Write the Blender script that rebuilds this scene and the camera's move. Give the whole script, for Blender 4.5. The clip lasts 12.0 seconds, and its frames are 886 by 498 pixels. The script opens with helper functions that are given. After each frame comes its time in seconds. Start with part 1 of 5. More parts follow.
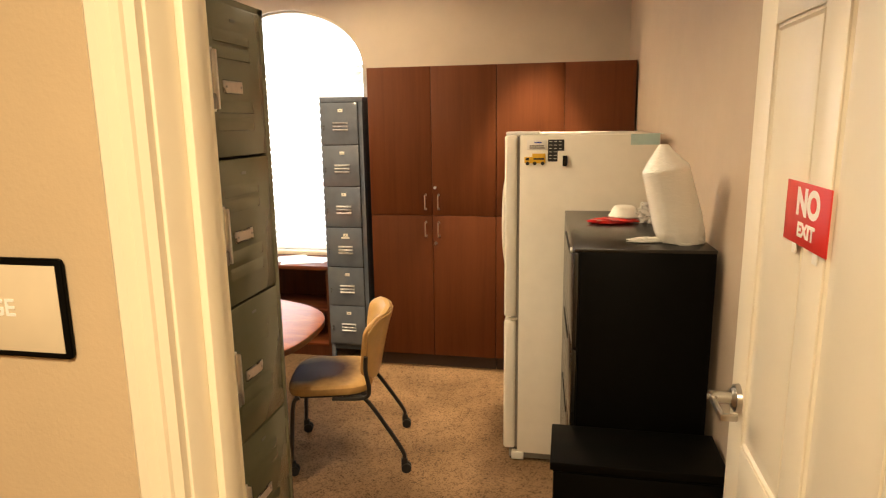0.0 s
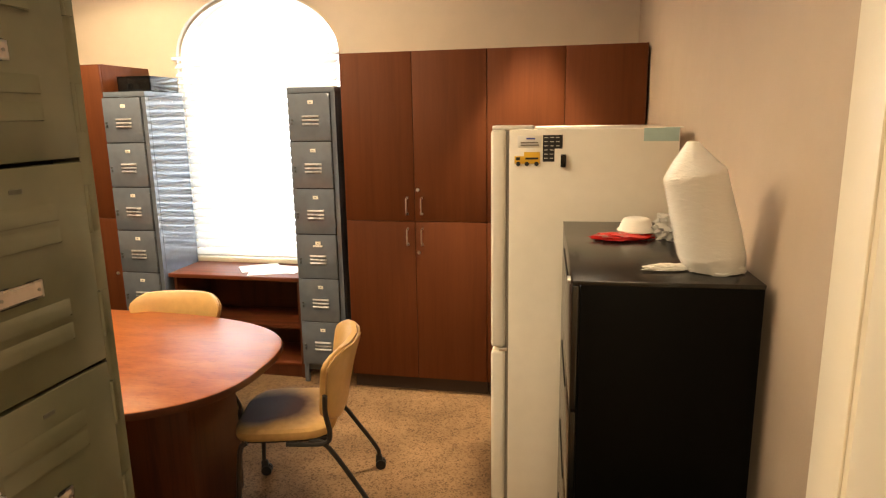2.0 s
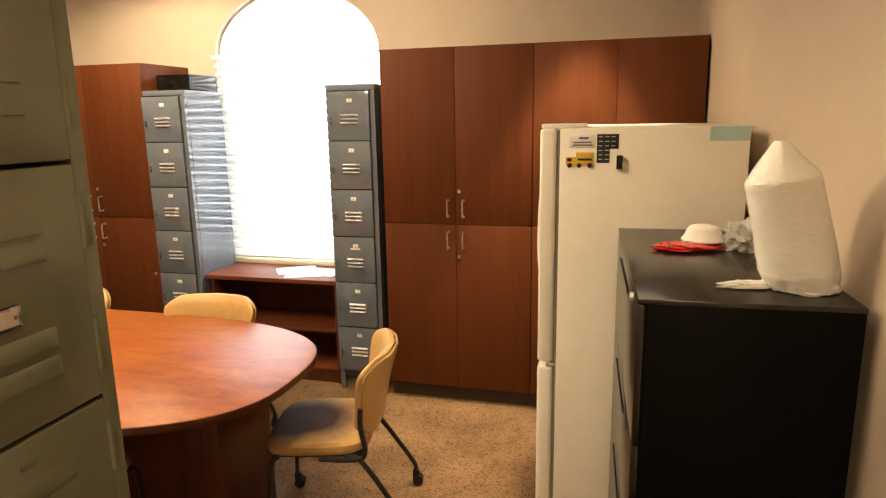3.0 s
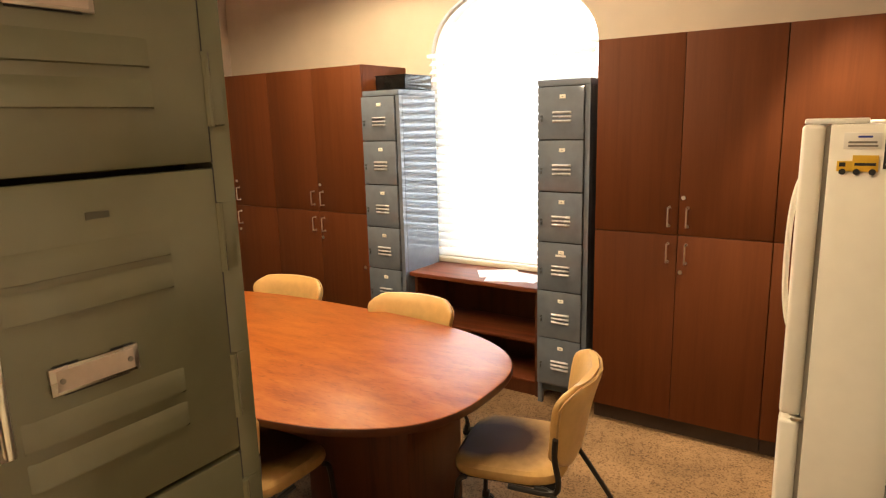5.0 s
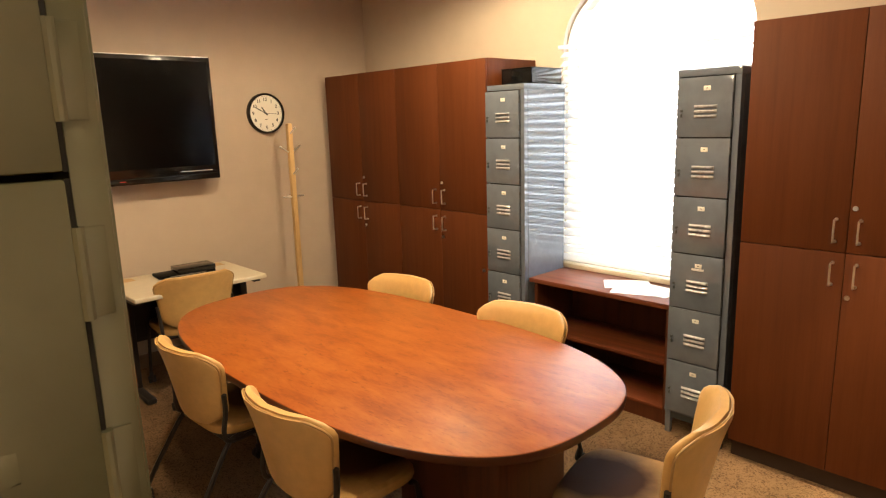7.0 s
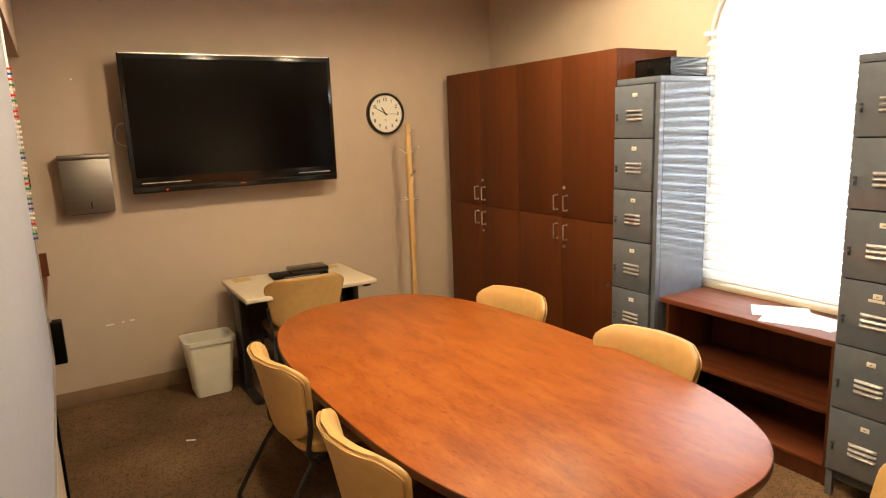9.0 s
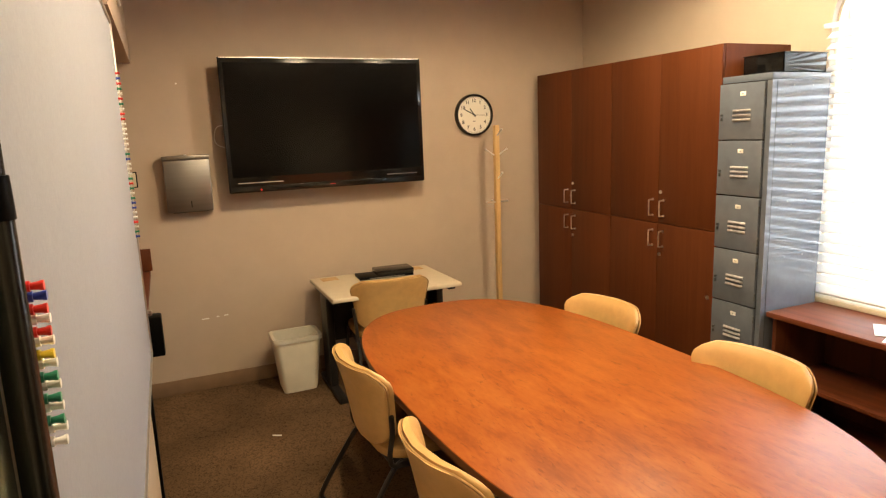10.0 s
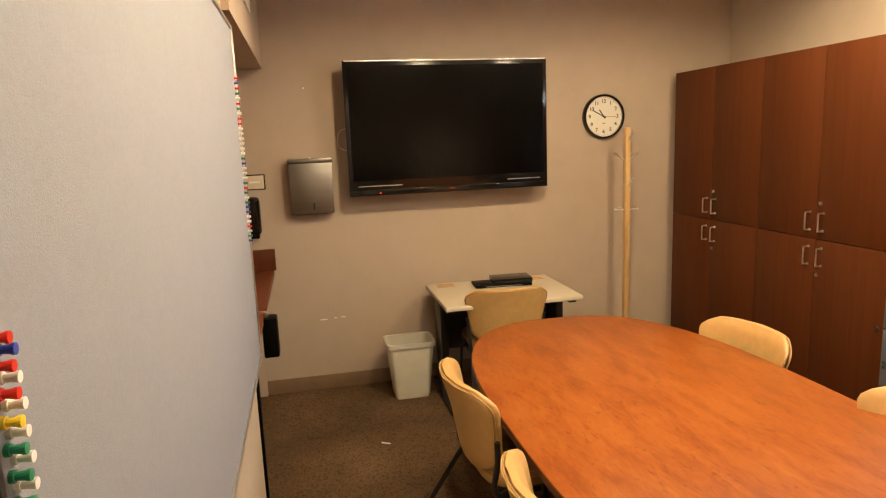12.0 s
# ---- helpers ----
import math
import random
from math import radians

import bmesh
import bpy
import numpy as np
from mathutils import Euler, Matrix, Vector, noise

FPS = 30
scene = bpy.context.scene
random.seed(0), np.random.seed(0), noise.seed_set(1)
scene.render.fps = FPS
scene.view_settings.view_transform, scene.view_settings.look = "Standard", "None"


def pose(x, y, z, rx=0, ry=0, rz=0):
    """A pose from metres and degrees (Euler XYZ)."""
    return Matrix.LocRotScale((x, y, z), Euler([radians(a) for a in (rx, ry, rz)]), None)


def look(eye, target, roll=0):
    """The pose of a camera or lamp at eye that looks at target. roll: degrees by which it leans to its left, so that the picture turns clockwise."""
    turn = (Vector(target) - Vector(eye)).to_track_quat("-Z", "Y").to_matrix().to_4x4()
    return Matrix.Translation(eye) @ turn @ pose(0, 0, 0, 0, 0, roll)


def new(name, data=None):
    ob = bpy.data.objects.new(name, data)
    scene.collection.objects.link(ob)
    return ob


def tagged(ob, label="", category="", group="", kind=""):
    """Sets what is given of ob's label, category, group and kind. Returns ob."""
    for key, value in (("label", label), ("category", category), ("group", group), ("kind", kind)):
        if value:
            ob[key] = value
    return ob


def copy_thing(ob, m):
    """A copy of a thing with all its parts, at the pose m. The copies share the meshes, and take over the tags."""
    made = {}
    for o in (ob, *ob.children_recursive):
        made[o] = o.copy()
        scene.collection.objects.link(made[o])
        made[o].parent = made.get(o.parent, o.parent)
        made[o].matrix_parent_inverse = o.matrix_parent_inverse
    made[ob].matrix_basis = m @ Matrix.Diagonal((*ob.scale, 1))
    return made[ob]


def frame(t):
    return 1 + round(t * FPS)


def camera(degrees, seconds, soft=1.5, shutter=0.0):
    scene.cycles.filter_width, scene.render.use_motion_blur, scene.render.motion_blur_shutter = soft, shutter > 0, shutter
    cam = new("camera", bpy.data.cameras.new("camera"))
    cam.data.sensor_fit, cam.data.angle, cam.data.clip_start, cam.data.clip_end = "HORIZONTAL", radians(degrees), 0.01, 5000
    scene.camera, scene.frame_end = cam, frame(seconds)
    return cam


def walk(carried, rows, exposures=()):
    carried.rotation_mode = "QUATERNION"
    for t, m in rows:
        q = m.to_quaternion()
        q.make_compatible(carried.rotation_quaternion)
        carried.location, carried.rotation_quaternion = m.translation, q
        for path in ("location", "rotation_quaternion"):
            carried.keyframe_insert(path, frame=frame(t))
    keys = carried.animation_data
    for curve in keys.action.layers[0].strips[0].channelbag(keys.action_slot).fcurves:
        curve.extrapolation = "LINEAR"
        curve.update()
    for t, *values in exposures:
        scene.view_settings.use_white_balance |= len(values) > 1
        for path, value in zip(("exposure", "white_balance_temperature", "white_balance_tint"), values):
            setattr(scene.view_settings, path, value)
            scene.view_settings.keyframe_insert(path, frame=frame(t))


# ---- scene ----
cam = camera(69.7, 12.0, soft=1.2)
PATH = [
    (0, (0.092, 0.09, 1.82), (-0.286, 2.014, 1.424), -0.8),
    (0.5, (0.137, 0.26, 1.818), (-0.177, 2.193, 1.413), -0.8),
    (1, (0.143, 0.399, 1.814), (-0.169, 2.332, 1.406), -0.7),
    (1.5, (0.13, 0.529, 1.809), (-0.225, 2.455, 1.403), -0.7),
    (2, (0.112, 0.651, 1.804), (-0.278, 2.569, 1.394), -0.9),
    (2.5, (0.087, 0.744, 1.799), (-0.342, 2.654, 1.389), -0.9),
    (3, (0.056, 0.815, 1.797), (-0.451, 2.706, 1.388), -1.0),
    (3.5, (0.011, 0.877, 1.796), (-0.678, 2.71, 1.388), -1.2),
    (3.7, (-0.011, 0.895, 1.795), (-0.757, 2.706, 1.388), -1.1),
    (5.5, (-0.044, 1.104, 1.787), (-1.239, 2.658, 1.392), -1.8),
    (6, (-0.034, 1.145, 1.786), (-1.313, 2.631, 1.393), -1.9),
    (6.5, (-0.041, 1.222, 1.783), (-1.395, 2.641, 1.393), -2.1),
    (6.7, (-0.05, 1.265, 1.783), (-1.437, 2.651, 1.39), -1.9),
    (8.3, (-0.169, 1.591, 1.759), (-1.744, 2.762, 1.376), -2.1),
    (8.5, (-0.186, 1.606, 1.76), (-1.79, 2.738, 1.378), -2.0),
    (9, (-0.243, 1.639, 1.762), (-1.927, 2.649, 1.385), -2.1),
    (9.5, (-0.288, 1.663, 1.76), (-2.04, 2.553, 1.391), -2.1),
    (10, (-0.322, 1.666, 1.764), (-2.129, 2.443, 1.4), -2.2),
    (10.5, (-0.36, 1.672, 1.765), (-2.21, 2.342, 1.408), -2.3),
    (11, (-0.399, 1.695, 1.764), (-2.282, 2.273, 1.413), -2.3),
    (11.5, (-0.438, 1.724, 1.765), (-2.342, 2.229, 1.418), -2.3),
    (12, (-0.484, 1.774, 1.77), (-2.413, 2.178, 1.427), -2.3),
]
walk(cam, [(t, look(eye, target, roll)) for t, eye, target, roll in PATH], exposures=[(0.0, 0.0), (12.0, 0.0)])

# ---- light ----
world = bpy.data.worlds.new("daylight")
scene.world = world
world.use_nodes = True
_sky = world.node_tree.nodes.new("ShaderNodeTexSky")
_sky.sky_type = "NISHITA"
_sky.sun_disc = False
_sky.sun_elevation, _sky.sun_rotation = radians(50), radians(20)
_bg = world.node_tree.nodes["Background"]
_bg.inputs["Strength"].default_value = 0.12
world.node_tree.links.new(_sky.outputs[0], _bg.inputs["Color"])


def area_lamp(name, at, aim, sx, sy, watts, colour):
    d = bpy.data.lights.new(name, "AREA")
    d.shape, d.size, d.size_y, d.energy, d.color = "RECTANGLE", sx, sy, watts, colour
    ob = new(name, d)
    ob.matrix_world = look(at, aim)
    return ob


WARM = (1.0, 0.765, 0.465)


def can_lamp(name, at, watts, spread=172):
    """A recessed downlight."""
    d = bpy.data.lights.new(name, "SPOT")
    d.energy, d.color, d.spot_size, d.spot_blend, d.shadow_soft_size = watts, WARM, radians(spread), 0.35, 0.06
    ob = new(name, d)
    ob.matrix_world = look(at, (at[0], at[1] + 0.001, 0))
    return ob


LAMPS = ((-2.90, 4.12, 105, 172), (-2.78, 2.82, 162, 172), (-1.45, 2.25, 108, 150), (-0.16, 1.70, 20, 116), (-0.13, 4.12, 320, 51), (-1.25, 4.22, 28, 172))
for _x, _y, _w, _s in LAMPS:
    can_lamp("ceiling_lamp_light", (_x, _y, 2.915), _w, _s)
area_lamp("corridor_lamp_light", (0.1, -0.5, 2.60), (0.1, -0.499, 0), 0.6, 0.6, 66, WARM)
area_lamp("window_sky_light", (-2.135, 5.30, 1.75), (-2.135, 3.0, 1.15), 1.2, 1.8, 20, (0.86, 0.93, 1.0))

# ---- materials ----


def material(name, colour, rough=0.5, metal=0.0, scale=0.0, amount=0.12, bump=0.0, bump_scale=120.0, stretch=(1, 1, 1), spec=0.5, stain=0.0, per_object=0.0):
    """Principled surface with two scales of tone variation and fine relief."""
    m = bpy.data.materials.new(name)
    m.use_nodes = True
    nt, nodes, links = m.node_tree, m.node_tree.nodes, m.node_tree.links
    b = nodes["Principled BSDF"]
    b.inputs["Base Color"].default_value = (*colour, 1)
    b.inputs["Roughness"].default_value, b.inputs["Metallic"].default_value = rough, metal
    b.inputs["Specular IOR Level"].default_value = spec
    tc = nodes.new("ShaderNodeTexCoord")
    mp = nodes.new("ShaderNodeMapping")
    mp.inputs["Scale"].default_value = stretch
    links.new(tc.outputs["Object"], mp.inputs["Vector"])
    if scale:
        n1 = nodes.new("ShaderNodeTexNoise")
        n1.inputs["Scale"].default_value, n1.inputs["Detail"].default_value = scale, 6
        links.new(mp.outputs[0], n1.inputs["Vector"])
        n2 = nodes.new("ShaderNodeTexNoise")
        n2.inputs["Scale"].default_value, n2.inputs["Detail"].default_value = scale * 0.12, 3
        links.new(mp.outputs[0], n2.inputs["Vector"])
        add = nodes.new("ShaderNodeMath")
        add.operation = "MULTIPLY_ADD"
        links.new(n2.outputs["Fac"], add.inputs[0])
        add.inputs[1].default_value = stain if stain else 0.5
        links.new(n1.outputs["Fac"], add.inputs[2])
        ramp = nodes.new("ShaderNodeValToRGB")
        ramp.color_ramp.elements[0].position, ramp.color_ramp.elements[1].position = 0.45, 1.0
        ramp.color_ramp.elements[0].color = (*[c * (1 - amount) for c in colour], 1)
        ramp.color_ramp.elements[1].color = (*[min(1, c * (1 + amount)) for c in colour], 1)
        links.new(add.outputs[0], ramp.inputs[0])
        links.new(ramp.outputs[0], b.inputs["Base Color"])
        rr = nodes.new("ShaderNodeMapRange")
        rr.inputs["To Min"].default_value, rr.inputs["To Max"].default_value = max(0.02, rough - 0.06), min(1, rough + 0.06)
        links.new(n2.outputs["Fac"], rr.inputs["Value"])
        links.new(rr.outputs[0], b.inputs["Roughness"])
    if bump:
        n3 = nodes.new("ShaderNodeTexNoise")
        n3.inputs["Scale"].default_value, n3.inputs["Detail"].default_value = bump_scale, 3
        links.new(mp.outputs[0], n3.inputs["Vector"])
        bp = nodes.new("ShaderNodeBump")
        bp.inputs["Strength"].default_value, bp.inputs["Distance"].default_value = bump, 0.004
        links.new(n3.outputs["Fac"], bp.inputs["Height"])
        links.new(bp.outputs[0], b.inputs["Normal"])
    return m


def wood(name, dark, mid, light, rough=0.35, grain=(1, 1, 1), scale=9.0, coat=0.0, cathedral=0.0, spec=0.4, flecks=0.0):
    """Laminate or timber: long streaks along the axis that grain shrinks, with blotches."""
    m = bpy.data.materials.new(name)
    m.use_nodes = True
    nodes, links = m.node_tree.nodes, m.node_tree.links
    b = nodes["Principled BSDF"]
    b.inputs["Roughness"].default_value = rough
    b.inputs["Coat Weight"].default_value, b.inputs["Coat Roughness"].default_value = coat, 0.2
    b.inputs["Specular IOR Level"].default_value = spec
    tc, mp = nodes.new("ShaderNodeTexCoord"), nodes.new("ShaderNodeMapping")
    info = nodes.new("ShaderNodeObjectInfo")
    off = nodes.new("ShaderNodeVectorMath")
    off.operation = "SCALE"
    off.inputs[0].default_value = (7.3, 3.1, 5.7)
    links.new(info.outputs["Random"], off.inputs["Scale"])
    links.new(off.outputs[0], mp.inputs["Location"])
    mp.inputs["Scale"].default_value = grain
    links.new(tc.outputs["Object"], mp.inputs["Vector"])
    n1, n2, n3 = (nodes.new("ShaderNodeTexNoise") for _ in range(3))
    n1.inputs["Scale"].default_value, n1.inputs["Detail"].default_value, n1.inputs["Distortion"].default_value = scale, 8, 0.6
    n2.inputs["Scale"].default_value, n2.inputs["Detail"].default_value, n2.inputs["Distortion"].default_value = scale * 6, 4, 0.2
    n3.inputs["Scale"].default_value, n3.inputs["Detail"].default_value, n3.inputs["Distortion"].default_value = scale * 0.35, 4, cathedral
    for n in (n1, n2, n3):
        links.new(mp.outputs[0], n.inputs["Vector"])
    a1, a2 = nodes.new("ShaderNodeMath"), nodes.new("ShaderNodeMath")
    a1.operation = a2.operation = "MULTIPLY_ADD"
    links.new(n2.outputs["Fac"], a1.inputs[0])
    a1.inputs[1].default_value = 0.45
    links.new(n1.outputs["Fac"], a1.inputs[2])
    links.new(n3.outputs["Fac"], a2.inputs[0])
    a2.inputs[1].default_value = 0.6
    links.new(a1.outputs[0], a2.inputs[2])
    ramp = nodes.new("ShaderNodeValToRGB")
    e = ramp.color_ramp.elements
    e[0].position, e[0].color = 0.68, (*dark, 1)
    e[1].position, e[1].color = 1.0, (*mid, 1)
    k = ramp.color_ramp.elements.new(0.86)
    k.color = (*[(a + c) / 2 for a, c in zip(dark, mid)], 1)
    top = nodes.new("ShaderNodeMapRange")
    top.inputs["From Min"].default_value, top.inputs["From Max"].default_value = 1.0, 1.35
    links.new(a2.outputs[0], top.inputs["Value"])
    mix = nodes.new("ShaderNodeMixRGB")
    links.new(top.outputs[0], mix.inputs["Fac"])
    links.new(a2.outputs[0], ramp.inputs[0])
    links.new(ramp.outputs[0], mix.inputs["Color1"])
    mix.inputs["Color2"].default_value = (*light, 1)
    tone = mix
    if flecks:
        fl = nodes.new("ShaderNodeTexNoise")
        fl.inputs["Scale"].default_value, fl.inputs["Detail"].default_value, fl.inputs["Distortion"].default_value = scale * 4.2, 5, 1.2
        links.new(mp.outputs[0], fl.inputs["Vector"])
        fr2 = nodes.new("ShaderNodeMapRange")
        fr2.inputs["From Min"].default_value, fr2.inputs["From Max"].default_value = 0.58, 0.76
        fr2.inputs["To Max"].default_value = flecks
        links.new(fl.outputs["Fac"], fr2.inputs["Value"])
        tone = nodes.new("ShaderNodeMixRGB")
        links.new(fr2.outputs[0], tone.inputs["Fac"])
        links.new(mix.outputs[0], tone.inputs["Color1"])
        tone.inputs["Color2"].default_value = (*[c * 0.55 for c in dark], 1)
    links.new(tone.outputs[0], b.inputs["Base Color"])
    bp = nodes.new("ShaderNodeBump")
    bp.inputs["Strength"].default_value, bp.inputs["Distance"].default_value = 0.06, 0.002
    links.new(n2.outputs["Fac"], bp.inputs["Height"])
    links.new(bp.outputs[0], b.inputs["Normal"])
    return m


def glow(name, colour, strength):
    m = bpy.data.materials.new(name)
    m.use_nodes = True
    b = m.node_tree.nodes["Principled BSDF"]
    b.inputs["Base Color"].default_value = (*colour, 1)
    b.inputs["Emission Color"].default_value = (*colour, 1)
    b.inputs["Emission Strength"].default_value = strength
    return m


def sheer(name, colour, share, rough=0.6, crease=0.0):
    """Thin plastic or fabric that lets some light through."""
    m = bpy.data.materials.new(name)
    m.use_nodes = True
    nodes, links = m.node_tree.nodes, m.node_tree.links
    b = nodes["Principled BSDF"]
    b.inputs["Base Color"].default_value, b.inputs["Roughness"].default_value = (*colour, 1), rough
    tr = nodes.new("ShaderNodeBsdfTranslucent")
    if crease:
        tc, nz, bp = nodes.new("ShaderNodeTexCoord"), nodes.new("ShaderNodeTexNoise"), nodes.new("ShaderNodeBump")
        mp = nodes.new("ShaderNodeMapping")
        mp.inputs["Scale"].default_value = (1, 1, 3.2)
        nz.inputs["Scale"].default_value, nz.inputs["Detail"].default_value, nz.inputs["Distortion"].default_value = 22, 6, 1.2
        bp.inputs["Strength"].default_value, bp.inputs["Distance"].default_value = crease, 0.01
        links.new(tc.outputs["Object"], mp.inputs["Vector"])
        links.new(mp.outputs[0], nz.inputs["Vector"])
        links.new(nz.outputs["Fac"], bp.inputs["Height"])
        links.new(bp.outputs[0], b.inputs["Normal"])
    tr.inputs["Color"].default_value = (*colour, 1)
    mix = nodes.new("ShaderNodeMixShader")
    mix.inputs["Fac"].default_value = share
    links.new(b.outputs[0], mix.inputs[1])
    links.new(tr.outputs[0], mix.inputs[2])
    links.new(mix.outputs[0], nodes["Material Output"].inputs["Surface"])
    return m


def glass(name, colour=(1, 1, 1), rough=0.0):
    m = bpy.data.materials.new(name)
    m.use_nodes = True
    b = m.node_tree.nodes["Principled BSDF"]
    b.inputs["Base Color"].default_value = (*colour, 1)
    b.inputs["Transmission Weight"].default_value, b.inputs["Roughness"].default_value, b.inputs["IOR"].default_value = 1.0, rough, 1.1
    return m


def carpet_material():
    m = bpy.data.materials.new("speckled_brown_carpet")
    m.use_nodes = True
    nodes, links = m.node_tree.nodes, m.node_tree.links
    b = nodes["Principled BSDF"]
    b.inputs["Roughness"].default_value, b.inputs["Specular IOR Level"].default_value = 0.95, 0.1
    tc = nodes.new("ShaderNodeTexCoord")
    v = nodes.new("ShaderNodeTexVoronoi")
    v.inputs["Scale"].default_value = 135
    links.new(tc.outputs["Object"], v.inputs["Vector"])
    sep = nodes.new("ShaderNodeSeparateColor")
    links.new(v.outputs["Color"], sep.inputs[0])
    big = nodes.new("ShaderNodeTexNoise")
    big.inputs["Scale"].default_value, big.inputs["Detail"].default_value = 22, 5
    links.new(tc.outputs["Object"], big.inputs["Vector"])
    add = nodes.new("ShaderNodeMath")
    add.operation = "MULTIPLY_ADD"
    links.new(big.outputs["Fac"], add.inputs[0])
    add.inputs[1].default_value = 0.9
    links.new(sep.outputs[0], add.inputs[2])
    ramp = nodes.new("ShaderNodeValToRGB")
    e = ramp.color_ramp.elements
    e[0].position, e[0].color = 0.15, (0.070, 0.039, 0.021, 1)
    e[1].position, e[1].color = 1.0, (0.30, 0.185, 0.100, 1)
    links.new(add.outputs[0], ramp.inputs[0])
    wear = nodes.new("ShaderNodeTexNoise")
    wear.inputs["Scale"].default_value, wear.inputs["Detail"].default_value = 2.2, 4
    links.new(tc.outputs["Object"], wear.inputs["Vector"])
    mr = nodes.new("ShaderNodeMapRange")
    mr.inputs["From Min"].default_value, mr.inputs["From Max"].default_value = 0.35, 0.7
    mr.inputs["To Min"].default_value, mr.inputs["To Max"].default_value = 0.70, 1.14
    links.new(wear.outputs["Fac"], mr.inputs["Value"])
    # shade of the dim end by the kitchenette, put into the colour, ragged at its edge
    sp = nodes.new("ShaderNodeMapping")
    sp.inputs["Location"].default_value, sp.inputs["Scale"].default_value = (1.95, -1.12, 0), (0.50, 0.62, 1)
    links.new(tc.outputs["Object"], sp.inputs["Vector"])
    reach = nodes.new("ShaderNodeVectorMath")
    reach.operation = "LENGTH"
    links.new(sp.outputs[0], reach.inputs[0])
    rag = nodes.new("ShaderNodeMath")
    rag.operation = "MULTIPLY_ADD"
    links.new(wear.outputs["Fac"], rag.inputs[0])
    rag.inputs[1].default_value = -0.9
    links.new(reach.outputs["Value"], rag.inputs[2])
    west_shade = nodes.new("ShaderNodeMapRange")
    west_shade.inputs["From Min"].default_value, west_shade.inputs["From Max"].default_value = 0.1, 0.75
    west_shade.inputs["To Min"].default_value, west_shade.inputs["To Max"].default_value = 0.56, 1.0
    links.new(rag.outputs[0], west_shade.inputs["Value"])
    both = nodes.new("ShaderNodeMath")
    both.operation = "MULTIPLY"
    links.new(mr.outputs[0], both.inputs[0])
    links.new(west_shade.outputs[0], both.inputs[1])
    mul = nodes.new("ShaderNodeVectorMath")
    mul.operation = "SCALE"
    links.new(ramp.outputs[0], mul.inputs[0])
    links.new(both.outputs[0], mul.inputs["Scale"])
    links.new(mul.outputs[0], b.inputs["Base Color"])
    fuzz = nodes.new("ShaderNodeTexNoise")
    fuzz.inputs["Scale"].default_value, fuzz.inputs["Detail"].default_value = 260, 3
    links.new(tc.outputs["Object"], fuzz.inputs["Vector"])
    bp = nodes.new("ShaderNodeBump")
    bp.inputs["Strength"].default_value, bp.inputs["Distance"].default_value = 0.7, 0.006
    links.new(fuzz.outputs["Fac"], bp.inputs["Height"])
    links.new(bp.outputs[0], b.inputs["Normal"])
    return m


def seat_vinyl():
    """Tan vinyl, worn dark in the middle of the cushion."""
    m = material("worn_seat_vinyl", (0.55, 0.34, 0.13), 0.6, scale=30, amount=0.12, bump=0.15, bump_scale=300, spec=0.04)
    nodes, links = m.node_tree.nodes, m.node_tree.links
    b = nodes["Principled BSDF"]
    old = b.inputs["Base Color"].links[0].from_socket
    tc = nodes.new("ShaderNodeTexCoord")
    mp = nodes.new("ShaderNodeMapping")
    mp.inputs["Location"].default_value, mp.inputs["Scale"].default_value = (0, -0.33, -3.7), (3.5, 3.1, 8)
    links.new(tc.outputs["Object"], mp.inputs["Vector"])
    ln = nodes.new("ShaderNodeVectorMath")
    ln.operation = "LENGTH"
    links.new(mp.outputs[0], ln.inputs[0])
    nz = nodes.new("ShaderNodeTexNoise")
    nz.inputs["Scale"].default_value, nz.inputs["Detail"].default_value = 14, 6
    links.new(tc.outputs["Object"], nz.inputs["Vector"])
    ad = nodes.new("ShaderNodeMath")
    ad.operation = "MULTIPLY_ADD"
    links.new(nz.outputs["Fac"], ad.inputs[0])
    ad.inputs[1].default_value = 0.2
    links.new(ln.outputs["Value"], ad.inputs[2])
    mr = nodes.new("ShaderNodeMapRange")
    mr.inputs["From Min"].default_value, mr.inputs["From Max"].default_value = 0.58, 1.12
    mr.inputs["To Min"].default_value, mr.inputs["To Max"].default_value = 1.0, 0.0
    links.new(ad.outputs[0], mr.inputs["Value"])
    mix = nodes.new("ShaderNodeMixRGB")
    links.new(mr.outputs[0], mix.inputs["Fac"])
    links.new(old, mix.inputs["Color1"])
    mix.inputs["Color2"].default_value = (0.046, 0.020, 0.010, 1)
    links.new(mix.outputs[0], b.inputs["Base Color"])
    return m


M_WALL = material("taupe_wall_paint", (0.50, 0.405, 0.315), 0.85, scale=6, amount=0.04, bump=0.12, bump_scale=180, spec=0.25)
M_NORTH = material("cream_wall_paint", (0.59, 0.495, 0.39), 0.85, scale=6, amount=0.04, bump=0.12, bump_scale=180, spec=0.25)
M_HALL = material("beige_hall_paint", (0.56, 0.44, 0.29), 0.8, scale=6, amount=0.04, bump=0.12, bump_scale=180, spec=0.25)
M_CEIL = material("ceiling_tile", (0.75, 0.72, 0.66), 0.9, scale=40, amount=0.06, bump=0.3, bump_scale=200)
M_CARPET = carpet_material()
M_BASE = material("brown_rubber_base", (0.235, 0.150, 0.088), 0.6, scale=12, amount=0.1)
M_TRIM = material("cream_gloss_trim", (0.80, 0.72, 0.56), 0.32, scale=8, amount=0.03, bump=0.03, bump_scale=60)
M_DOOR = material("cream_door_paint", (0.80, 0.73, 0.60), 0.38, scale=7, amount=0.03, bump=0.04, bump_scale=80)
